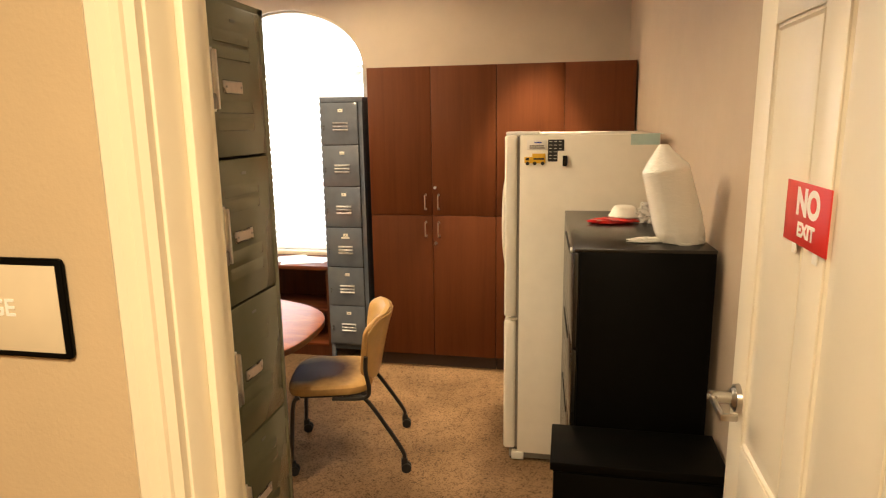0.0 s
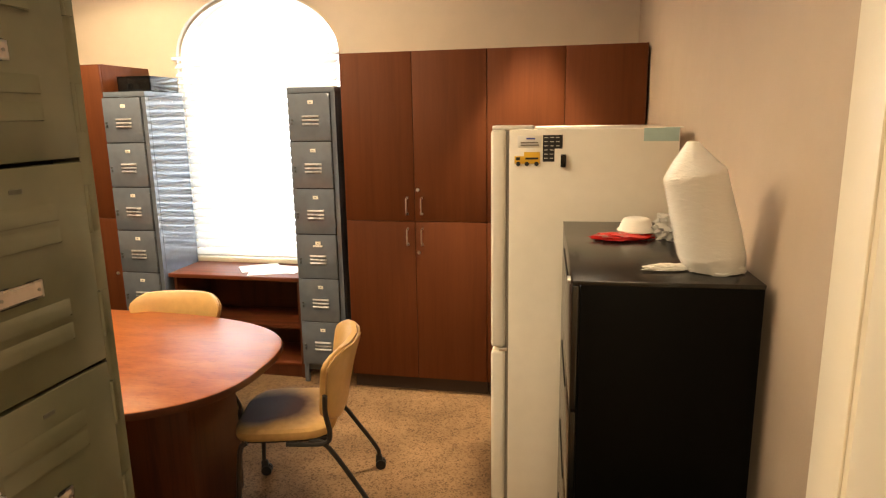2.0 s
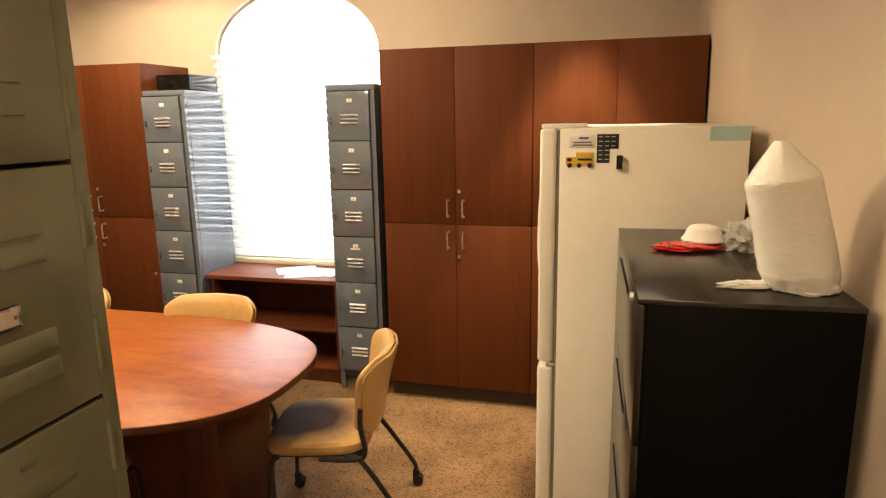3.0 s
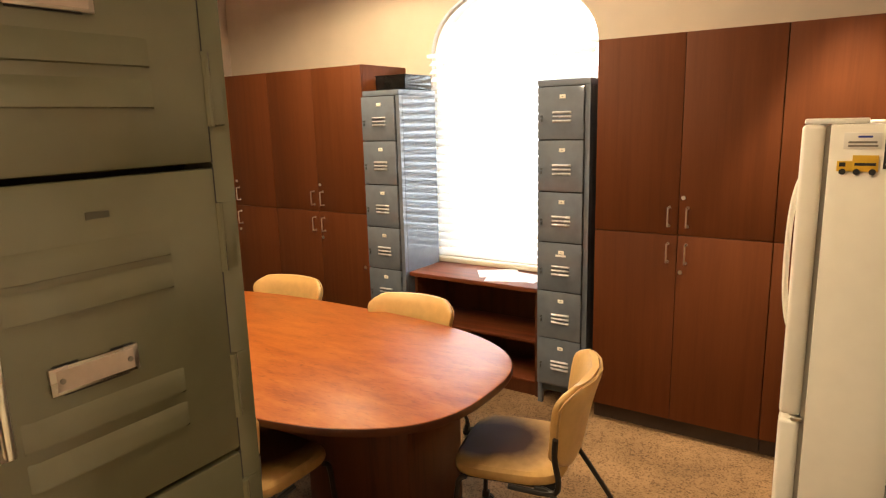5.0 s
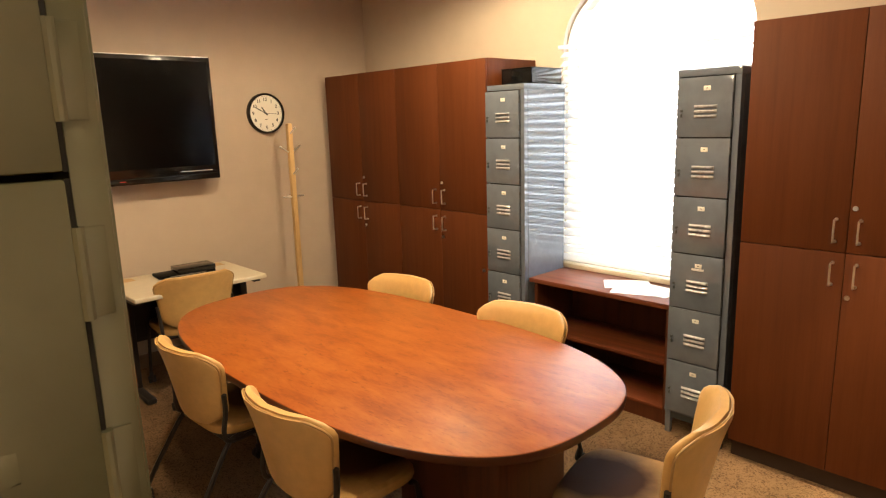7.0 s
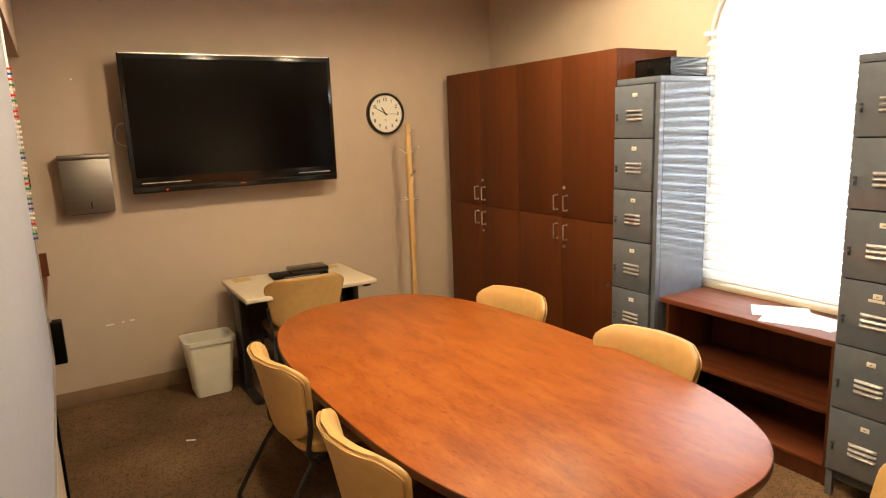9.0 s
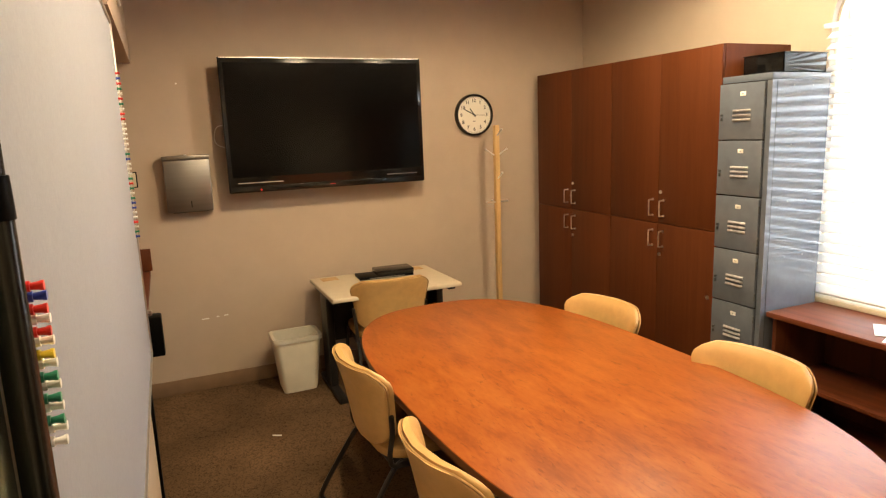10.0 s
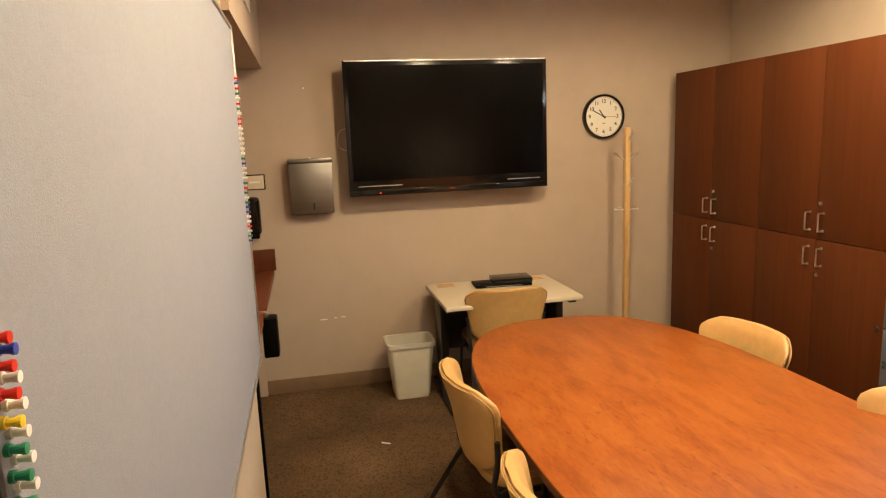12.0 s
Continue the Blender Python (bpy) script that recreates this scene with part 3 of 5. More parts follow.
_lab = "tall cherry laminate cabinet with chrome bow handles"
cabinet_unit(-1.302, -0.392, 4.497, 2.187, 1.155, _lab)
cabinet_unit(-0.390, 0.518, 4.497, 2.187, 1.155, _lab + " behind the refrigerator")
cabinet_unit(-4.895, -3.950, 4.524, 2.178, 1.135, _lab + " beside the coat stand")
_cl = cabinet_unit(-3.948, -3.003, 4.524, 2.178, 1.135, _lab + " beside grey lockers")
part("side_lock", rod((0.43, 0.002, 0.74), (0.43, -0.006, 0.74), 0.011), M_CHROME, _cl, "round chrome cam lock")

# ---- six-tier grey lockers by the window ----


def grey_locker(x0, x1, yf, label):
    """Six-tier box locker on a legged base, facing -y."""
    top, pitch, first = 1.995, 0.302, 1.955
    w, dep = (x1 - x0) / 2, 0.44
    L = thing("locker_column", label, "locker", Matrix.Translation(((x0 + x1) / 2, yf, 0)), "grey six-tier lockers by the window")
    bm = box((-w, 0.012, 0.1555), (-w + 0.016, dep - 0.0105, top - 0.0355))
    box((w - 0.030, 0.012, 0.1555), (w, dep - 0.0105, top - 0.0355), bm=bm)
    box((-w - 0.001, 0.010, top - 0.035), (w + 0.001, dep, top), 0.002, bm=bm)
    box((-w - 0.001, 0.011, 0.135), (w + 0.001, dep, 0.155), bm=bm)
    box((-w, dep - 0.01, 0.1555), (w, dep, top - 0.0355), bm=bm)
    part("body", bm, M_LOCK, L)
    part("side_seam", box((w - 0.0005, 0.046, 0.157), (w + 0.0012, 0.050, top - 0.037)), M_LOCKD, L)
    for i in range(6):
        for yy in (0.17, 0.31):
            part("rivet", rod((w, yy, 1.93 - 0.302 * i), (w + 0.002, yy, 1.93 - 0.302 * i), 0.0032, n=8), M_LOUVRE, L)
    part("inner_back", box((-w + 0.017, 0.03, 0.157), (w - 0.032, 0.04, top - 0.037)), M_GAP, L)
    for sx in (-1, 1):
        for yy in (0.02, dep - 0.05):
            part("leg", box((sx * w - (0.03 if sx > 0 else 0), yy, 0), (sx * w + (0.03 if sx < 0 else 0), yy + 0.03, 0.136), 0.002), M_LOCK, L)
    part("base_apron", box((-w + 0.03, 0.03, 0.09), (w - 0.03, 0.045, 0.134)), M_LOCKD, L)
    for i in range(6):
        zt = first - i * pitch
        zb = zt - pitch + 0.006
        d = part("locker_door", box((-w + 0.010, -0.003, zb), (w - 0.034, 0.016, zt), 0.003), M_LOCK, L)
        zc = (zt + zb) / 2 - 0.02
        for k in range(3):
            z = zc + 0.024 - k * 0.024
            bm = bmesh.new()
            prof = [(-0.015 * math.sin(math.pi * q / 8), 0.0075 * math.cos(math.pi * q / 8)) for q in range(9)]
            loft([[(xx, -0.003 + a * s, z + b) for a, b in prof] for xx, s in ((-0.062, 0.2), (-0.054, 1), (0.046, 1), (0.054, 0.2))], bm)
            part("louvre", bm, M_LOUVRE, d)
        t = part("label_card", box((-0.018, -0.0055, zt - 0.066), (0.018, -0.003, zt - 0.044), 0.001), M_LABEL, d, "small yellowed card label")
        part("number_bar", box((-0.005, -0.0062, zt - 0.057), (0.005, -0.0055, zt - 0.053)), M_GASKET, d)
        bm = rod((-w + 0.032, -0.003, zc + 0.004), (-w + 0.032, -0.012, zc + 0.004), 0.007)
        box((-w + 0.029, -0.014, zc - 0.028), (-w + 0.036, -0.003, zc - 0.010), 0.001, bm=bm)
        part("hasp", bm, M_LOCKD, d)
        for zz in (zt - 0.06, zb + 0.06):
            part("hinge", rod((w - 0.031, -0.002, zz - 0.02), (w - 0.031, -0.002, zz + 0.02), 0.004, n=8), M_LOCKD, d)
    return L


grey_locker(-3.020, -2.690, 4.524, "blue-grey steel six-tier locker column, its side striped by window light")
lockB = grey_locker(-1.675, -1.355, 4.524, "blue-grey steel six-tier locker column beside cherry cabinets")
part("torn_sticker", box((-0.035, -0.0060, 0.998 - 0.03), (0.03, -0.004, 0.998 - 0.018), 0.0015), M_PAPER, lockB)

tray = thing("letter_tray", "black plastic letter tray on top of a locker", "tray", Matrix.Translation((-2.84, 4.80, 1.997)))
bm = box((-0.125, -0.16, 0), (0.125, 0.16, 0.006))
for a in ((-0.125, -0.16, 0, -0.119, 0.16, 0.10), (0.119, -0.16, 0, 0.125, 0.16, 0.10), (-0.125, 0.154, 0, 0.125, 0.16, 0.10), (-0.125, -0.16, 0, 0.125, -0.154, 0.10)):
    box(a[:3], a[3:], 0.001, bm=bm)
part("tray_body", bm, M_BLACKGLOSS, tray)
part("tray_lip", box((-0.13, -0.165, 0.098), (0.13, 0.165, 0.104), 0.002), M_BLACKGLOSS, tray)

# ---- bookcase under the window ----
bk = thing("bookcase", "low cherry bookcase with empty shelves under the window", "bookcase", Matrix.Translation((-2.18, 4.60, 0)))
part("top", box((-0.51, -0.02, 0.705), (0.49, 0.43, 0.735), 0.004), M_CABIN, bk)
part("side_panel", box((-0.48, 0.0, 0.0), (-0.458, 0.42, 0.705), 0.002), M_DARKWOOD, bk)
part("side_panel", box((0.458, 0.0, 0.0), (0.48, 0.42, 0.705), 0.002), M_DARKWOOD, bk)
part("back_panel", box((-0.458, 0.408, 0.0), (0.458, 0.42, 0.705)), M_DARKWOOD, bk)
part("shelf", box((-0.457, 0.005, 0.36), (0.457, 0.407, 0.38), 0.002), M_CABIN, bk)
part("shelf", box((-0.457, 0.005, 0.085), (0.457, 0.407, 0.105), 0.002), M_CABIN, bk)
part("plinth", box((-0.457, 0.012, 0.0), (0.457, 0.03, 0.084)), M_DARKWOOD, bk)
for _k, (_x, _y, _r) in enumerate(((-1.99, 4.74, 20), (-1.90, 4.80, -8), (-2.10, 4.82, 35))):
    single("paper_sheet", box((-0.14, -0.10, 0), (0.14, 0.10, 0.0012)), M_PAPER, "loose white paper sheet on the bookcase top", "paper", Matrix.Translation((_x, _y, 0.7355 + 0.0015 * _k)) @ Matrix.Rotation(radians(_r), 4, "Z"), "papers on the bookcase")

# ---- conference table ----
TCX, TCY, TL, TW = -2.485, 3.070, 1.292, 0.655


def racetrack(a, b, n=120, p=2.8):
    out = []
    for k in range(n):
        t = 2 * math.pi * k / n
        c, s = math.cos(t), math.sin(t)
        out.append((a * math.copysign(abs(c) ** (2 / p), c), b * math.copysign(abs(s) ** (2 / p), s)))
    return out


table = thing("conference_table", "long oval cherry laminate conference table on panel bases", "table", pose(TCX, TCY, 0, 0, 0, 0.3))
part("tabletop", prism(racetrack(TL - 0.002, TW - 0.002), 0.712, 0.741, bevel=0.003), M_TABLE, table, "glossy mottled cherry laminate top")
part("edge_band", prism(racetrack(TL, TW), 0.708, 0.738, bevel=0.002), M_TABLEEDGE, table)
for _s in (-1, 1):
    part("base_panel", box((_s * 0.75 - 0.28, -0.20, 0.0), (_s * 0.75 + 0.28, 0.20, 0.708), 0.006), M_DARKWOOD, table)
part("stretcher", box((-0.47, -0.02, 0.25), (0.47, 0.02, 0.55), 0.004), M_DARKWOOD, table)

# ---- chairs ----


def chair_shell(w, z0, z1, y_of, bulge, thick, n=28, rows=16):
    """Curved upholstered panel, widest near its top, between z0 and z1."""
    rings = []
    for j in range(rows + 1):
        v = j / rows
        z = z0 + (z1 - z0) * v
        half = w * (0.80 + 0.20 * min(1, v / 0.85) ** 1.3)
        if v > 0.76:
            half -= w * 0.27 * ((v - 0.76) / 0.24) ** 3.0
        if v < 0.25:
            half -= w * 0.34 * ((0.25 - v) / 0.25) ** 2.4
        e = abs(2 * v - 1)
        th = thick * (1 - 0.5 * max(0, (e - 0.80) / 0.20) ** 2)
        ring = []
        for k in range(n):
            t = 2 * math.pi * k / n
            cx, sy = math.cos(t), math.sin(t)
            x = half * math.copysign(abs(cx) ** 0.4, cx)
            y = y_of(z) + bulge * (x / w) ** 2 + th / 2 * math.copysign(abs(sy) ** 0.7, sy)
            ring.append((x, y, z + 0.012 * (1 - (x / w) ** 2) * max(0, v - 0.6)))
        rings.append(ring)
    return loft(rings)


def make_chair():
    c = thing("side_chair", "tan vinyl side chair with black tube legs on casters", "chair", None, "tan chairs round the table")
    # seat cushion, front at +y
    rings = []
    for z, s in ((0.425, 0.90), (0.432, 0.975), (0.448, 1.0), (0.468, 0.985), (0.480, 0.93), (0.484, 0.80), (0.486, 0.4)):
        ring = []
        for k in range(32):
            t = 2 * math.pi * k / 32
            cx, sy = math.cos(t), math.sin(t)
            x = 0.235 * math.copysign(abs(cx) ** 0.5, cx) * (1 + 0.05 * sy)
            y = 0.225 * math.copysign(abs(sy) ** 0.5, sy)
            ring.append((x * s, 0.02 + y * s, z - 0.03 * max(0, y - 0.1) ** 2 * 20))
        rings.append(ring)
    part("seat", loft(rings), M_SEAT, c, "tan vinyl seat worn black in the middle")
    part("seat_pan", box((-0.20, -0.18, 0.408), (0.20, 0.20, 0.428), 0.006), M_TUBE, c)
    lean = lambda z: -0.205 - (z - 0.48) * 0.20 - max(0, z - 0.66) ** 2 * 0.55
    back = part("backrest", chair_shell(0.268, 0.485, 0.836, lean, 0.092, 0.052), M_VINYL, c, "padded tan vinyl back with a piped edge")
    part("back_shell", chair_shell(0.264, 0.478, 0.829, lambda z: lean(z) - 0.027, 0.092, 0.018), M_VINYL, back, "tan vinyl rear shell")
    edge = []
    for k in range(61):
        v = abs(1 - k / 30)
        half = 0.268 * (0.80 + 0.20 * min(1, v / 0.85) ** 1.3)
        if v > 0.76:
            half -= 0.268 * 0.27 * ((v - 0.76) / 0.24) ** 3.0
        if v < 0.25:
            half -= 0.268 * 0.34 * ((0.25 - v) / 0.25) ** 2.4
        x = half * (1 if k < 30 else -1)
        z = 0.480 + 0.349 * v
        edge.append((x, lean(z) - 0.022 + 0.092 * (x / 0.268) ** 2, z))
    over = [(0.196 * q / 6, lean(0.829) - 0.022 + 0.092 * (0.196 * q / 6 / 0.268) ** 2, 0.829 + 0.005 * (1 - abs(q) / 6)) for q in range(-6, 7)]
    part("piping", tube(over, 0.0042, 6, tube(edge[:30], 0.0042, 6, tube(edge[31:], 0.0042, 6))), M_PIPING, back, "tan welt along the edge of the back")
    for s in (-1, 1):
        part("upright", tube([(s * 0.225, 0.0, 0.415), (s * 0.232, -0.16, 0.415), (s * 0.236, -0.192, 0.46), (s * 0.240, -0.178, 0.56), (s * 0.249, -0.182, 0.645)], 0.0115, 8), M_TUBE, c)
        f = part("front_leg", tube([(s * 0.222, 0.17, 0.425), (s * 0.226, 0.20, 0.395), (s * 0.232, 0.215, 0.25), (s * 0.24, 0.225, 0.075)], 0.0115, 8), M_TUBE, c)
        b = part("rear_leg", tube([(s * 0.222, -0.10, 0.42), (s * 0.226, -0.17, 0.405), (s * 0.24, -0.29, 0.23), (s * 0.252, -0.36, 0.11), (s * 0.254, -0.362, 0.075)], 0.0115, 8), M_TUBE, c)
        for leg, x, y in ((f, s * 0.24, 0.225), (b, s * 0.254, -0.362)):
            bm = rod((x - 0.021, y - 0.012, 0.027), (x - 0.005, y - 0.012, 0.027), 0.026, n=16)
            rod((x + 0.005, y - 0.012, 0.027), (x + 0.021, y - 0.012, 0.027), 0.026, n=16, bm=bm)
            box((x - 0.012, y - 0.02, 0.03), (x + 0.012, y + 0.014, 0.078), 0.006, bm=bm)
            part("caster", bm, M_RUBBER, leg)
    return c


chair = make_chair()
chair.matrix_world = pose(-1.130, 3.220, 0, 0, 0, 104)
tagged(chair, "tan vinyl side chair with worn black seat at the table end")
for _x, _y, _r, _l in ((-2.04, 3.535, 186, "tan vinyl side chair pushed under the table before the bookcase"), (-2.985, 3.53, 187, "tan vinyl side chair pushed under the table before cherry cabinets"),
                      (-2.87, 2.565, 3, "tan vinyl side chair tucked under the table edge"), (-2.005, 2.565, 2, "tan vinyl side chair tucked under the table edge"),
                      (-4.42, 2.965, 86, "tan vinyl side chair standing at the small desk")):
    tagged(copy_thing(chair, pose(_x, _y, 0, 0, 0, _r)), _l)

# ---- refrigerator ----
fr = thing("refrigerator", "off-white bottom-freezer refrigerator with taped and magnet-covered side", "refrigerator", Matrix.Translation((-0.215, 3.27, 0)))
FW, FD, FH = 0.735, 0.76, 1.745
part("body", box((0.075, 0, 0.05), (FW, FD, FH), 0.006), M_FRIDGE, fr)
part("gasket", box((0.062, 0.012, 0.075), (0.0755, FD - 0.012, FH - 0.008)), M_GASKET, fr)
bm = box((0.0, 0.0, 0.812), (0.062, FD, FH), 0.014, 3)
d1 = part("fridge_door", bm, M_FRIDGE, fr)
d2 = part("freezer_door", box((0.0, 0.0, 0.07), (0.062, FD, 0.795), 0.014, 3), M_FRIDGE, fr)
part("handle", tube([(0.004, FD - 0.06, 1.56), (-0.040, FD - 0.06, 1.52), (-0.064, FD - 0.06, 1.40), (-0.071, FD - 0.06, 1.20), (-0.064, FD - 0.06, 1.02), (-0.040, FD - 0.06, 0.90), (0.004, FD - 0.06, 0.86)], 0.012, 10), M_FRIDGE, d1)
part("handle", tube([(0.004, 0.10, 0.75), (0.0, 0.12, 0.755), (-0.002, FD / 2, 0.755), (0.0, FD - 0.12, 0.755), (0.004, FD - 0.10, 0.75)], 0.007, 10), M_FRIDGE, d2)
part("hinge_cover", box((0.005, 0.01, FH), (0.17, 0.09, FH + 0.016), 0.005), M_WHITEPL, fr)
part("middle_hinge", box((0.035, -0.003, 0.7975), (0.07, 0.05, 0.8095), 0.002), M_CHROME, fr)
part("kick_plate", box((0.03, 0.02, 0.012), (FW - 0.03, FD - 0.02, 0.05)), M_GASKET, fr)
for _a, _b in ((0.05, 0.04), (FW - 0.06, 0.04), (0.05, FD - 0.04), (FW - 0.06, FD - 0.04)):
    part("foot", rod((_a, _b, 0), (_a, _b, 0.04), 0.018), M_BLACK, fr)
part("foot_cover", box((0.045, -0.006, 0.012), (0.11, 0.03, 0.055), 0.004), M_WHITEPL, fr)


def on_side(x0, x1, z0, z1, t=0.0015, lift=0.0, bev=0.0006):
    return box((x0, -t - lift, z0), (x1, -lift + 0.0003, z1), bev)


_side = Matrix.Translation((-0.215, 3.27, 0))
mg = single("magnet_card", on_side(0.110, 0.203, 1.673, 1.720), M_PAPER, "small white business card magnet on the refrigerator", "magnet", _side, "refrigerator magnets")
for _z, _a, _b, _m in ((1.708, 0.145, 0.18, M_PIN["blue"]), (1.692, 0.122, 0.192, M_GASKET), (1.682, 0.122, 0.195, M_GASKET)):
    part("print_bar", on_side(_a, _b, _z - 0.003, _z + 0.003, 0.0005, 0.0015, 0), _m, mg)
tk = thing("truck_magnet", "yellow delivery truck shaped magnet", "magnet", _side, "refrigerator magnets")
part("cargo_box", on_side(0.136, 0.200, 1.608, 1.655, 0.004), M_YELLOW, tk)
part("cab", on_side(0.098, 0.137, 1.608, 1.638, 0.004), M_YELLOW, tk)
part("window", on_side(0.104, 0.120, 1.622, 1.634, 0.0005, 0.004, 0), M_INK, tk)
part("stripe", on_side(0.142, 0.194, 1.625, 1.633, 0.0005, 0.004, 0), M_INK, tk)
for _x in (0.113, 0.148, 0.187):
    part("wheel", rod((_x, -0.0055, 1.607), (_x, -0.0005, 1.607), 0.009), M_INK, tk)
gm = single("schedule_magnet", on_side(0.211, 0.289, 1.668, 1.722), M_INK, "black schedule magnet with pale print", "magnet", _side, "refrigerator magnets")
part("lower_flap", on_side(0.211, 0.258, 1.616, 1.668), M_INK, gm)
for _i in range(3):
    for _j in range(6):
        if _j < 3 or _i < 2:
            part("print_bar", on_side(0.217 + 0.023 * _i, 0.231 + 0.023 * _i, 1.711 - 0.0165 * _j, 1.7132 - 0.0165 * _j, 0.0004, 0.0015, 0), M_LABEL, gm)
single("clip_magnet", on_side(0.283, 0.305, 1.594, 1.645, 0.016, 0, 0.003), M_BLACKGLOSS, "small black clip magnet", "magnet", _side, "refrigerator magnets")
tp = single("blue_tape", box((0.60, -0.0008, 1.695), (FW - 0.004, 0.0002, 1.746)), M_TAPE, "strip of pale blue tape over the refrigerator corner", "tape", Matrix.Translation((-0.215, 3.27, 0)))
part("tape_flap", box((0.68, -0.0008, 1.7462), (FW + 0.012, 0.06, 1.7475)), M_TAPE, tp)

# ---- filing cabinets ----
FCX, FCY, FCW, FCD, FCH = 0.122, 2.262, 0.93, 0.464, 1.386
fc = thing("filing_cabinet", "tall black lateral filing cabinet with four wide drawers", "filing cabinet", pose(FCX, FCY, 0, 0, 0, 2.3))
part("body", box((0.02, 0, 0.02), (FCD, FCW, FCH - 0.012), 0.002), M_BLACK, fc)
part("top", box((0.0, -0.001, FCH - 0.012), (FCD + 0.002, FCW + 0.001, FCH), 0.002), M_BLACKTOP, fc)
_zs = (0.07, 0.385, 0.70, 1.02, FCH - 0.014)
for _k in range(4):
    d = part("drawer", box((0.0, 0.012, _zs[_k] + 0.004), (0.0195, FCW - 0.012, _zs[_k + 1] - 0.004), 0.003), M_BLACKTOP, fc)
    part("pull", box((-0.004, 0.30, _zs[_k + 1] - 0.06), (0.0, 0.70, _zs[_k + 1] - 0.045), 0.003), M_BLACK, d)
part("plinth", box((0.03, 0.01, 0.0), (FCD - 0.01, FCW - 0.01, 0.02)), M_BLACK, fc)
part("lock", rod((0.004, 0.14, 1.352), (-0.008, 0.14, 1.352), 0.011), M_CHROME, fc, "round chrome lock")
lc = thing("low_cabinet", "low black steel cabinet beside the tall filing cabinet", "cabinet", Matrix.Translation((0.06, 1.965, 0)))
part("body", box((0.01, 0.01, 0.02), (0.53, 0.262, 0.722), 0.002), M_BLACK, lc)
part("top", box((0.0, 0.0, 0.724), (0.54, 0.266, 0.752), 0.003), M_BLACK, lc)
part("door", box((0.012, 0.0, 0.03), (0.528, 0.0095, 0.718), 0.002), M_BLACK, lc)
for _x in (0.03, 0.51):
    part("foot", box((_x - 0.015, 0.02, 0), (_x + 0.015, 0.25, 0.0195)), M_RUBBER, lc)

# things on the filing cabinet
_rng = random.Random(4)
rings = []
for _j in range(61):
    v = _j / 60
    z = 0.342 * v
    r = 0.086 * (1 - 0.16 * v)
    if v > 0.76:
        r *= max(0.10, 1 - ((v - 0.76) / 0.24) ** 1.1 * 0.80)
    r *= 0.88 + 0.12 * min(1, v * 9)
    cx, cy = 0.004 - 0.098 * v + 0.012 * max(0, v - 0.76) / 0.24, -0.065 * v
    ring = []
    for k in range(64):
        t = 2 * math.pi * k / 64
        c, s = math.cos(t), math.sin(t)
        q = r * (1 + 0.005 * math.sin(z * 560) + 0.016 * noise.noise((c * 2.0, s * 2.0, z * 26)) + 0.014 * noise.noise((c * 4, s * 4, z * 150 + 5)) + 0.07 * noise.noise((c * 5, s * 5, z * 30)) * max(0, 1 - v * 4.5) + 0.03 * noise.noise((c * 3, s * 3, z * 40 + 2)) * max(0, (v - 0.7) * 3))
        tilt = 0.24 * min(1, v * 4) * (1 if v < 0.76 else max(0, 1 - (v - 0.76) / 0.2))
        ring.append((cx + q * c, cy + q * s, z + 0.002 + tilt * q * c * 0.9 + 0.1 * tilt * q * s))
    rings.append(ring)
bag = thing("cup_bag", "tall milky plastic bag of stacked foam cups, leaning", "bag", Matrix.Translation((0.492, 2.43, FCH + 0.001)))
part("film", loft(rings), M_BAG, bag)
part("gathered_hem", tube([(0.004 + (0.070 + 0.006 * math.sin(7 * a)) * math.cos(a), 0.070 * math.sin(a), 0.010 + 0.006 * math.sin(5 * a)) for a in [k * 0.25 for k in range(26)]], 0.010, 6), M_BAG, bag)
bowl = thing("foam_bowl", "white foam bowl turned upside down", "bowl", Matrix.Translation((0.335, 2.90, FCH + 0.02)))
_pr = [(0.064, 0.0), (0.065, 0.004), (0.058, 0.009), (0.047, 0.036), (0.041, 0.043), (0.030, 0.046)]
part("shell", loft([[(r * math.cos(2 * math.pi * k / 32), r * math.sin(2 * math.pi * k / 32), z) for k in range(32)] for r, z in _pr]), M_FOAM, bowl)


def crumple(rx, ry, rz, seed, n=3, rough=0.25, freq=3.0):
    bm = bmesh.new()
    bmesh.ops.create_icosphere(bm, subdivisions=n + 1, radius=1)
    for v in bm.verts:
        k = 1 + rough * noise.noise(v.co * freq + Vector((seed, seed, seed))) + rough * 0.6 * noise.noise(v.co * freq * 2.7 + Vector((seed, 0, seed)))
        v.co = Vector((v.co.x * rx * k, v.co.y * ry * k, max(v.co.z * k, -0.75) * rz + rz * 0.75))
    return bm


_bm = crumple(0.060, 0.016, 0.010, 5.4, 3, 0.55, 4.0)
_bm.transform(pose(-0.120, -0.030, 0.001, 0, 0, 12))
part("tied_end", _bm, M_BAG, bag, "twisted end of the plastic film")
single("red_packet", crumple(0.098, 0.062, 0.011, 3.1, 3, 0.4, 2.2), M_REDFOIL, "crumpled red plastic packet under the bowl", "packet", pose(0.285, 2.85, FCH + 0.001, 0, 0, 12))
single("clear_wrapper", crumple(0.06, 0.07, 0.05, 9.2, 3, 0.5, 3.5), M_CLEAR, "crumpled clear plastic wrapper", "wrapper", pose(0.455, 2.86, FCH + 0.001))

# ---- open door with its sign ----
DH, DW, DT = 2.12, 0.885, 0.042
door = tagged(new("door_2"), "open cream four-panel door with lever handle", "door", kind="structure")
door.matrix_world = pose(0.522, 0.855, 0.012, 0, 0, 0.0)
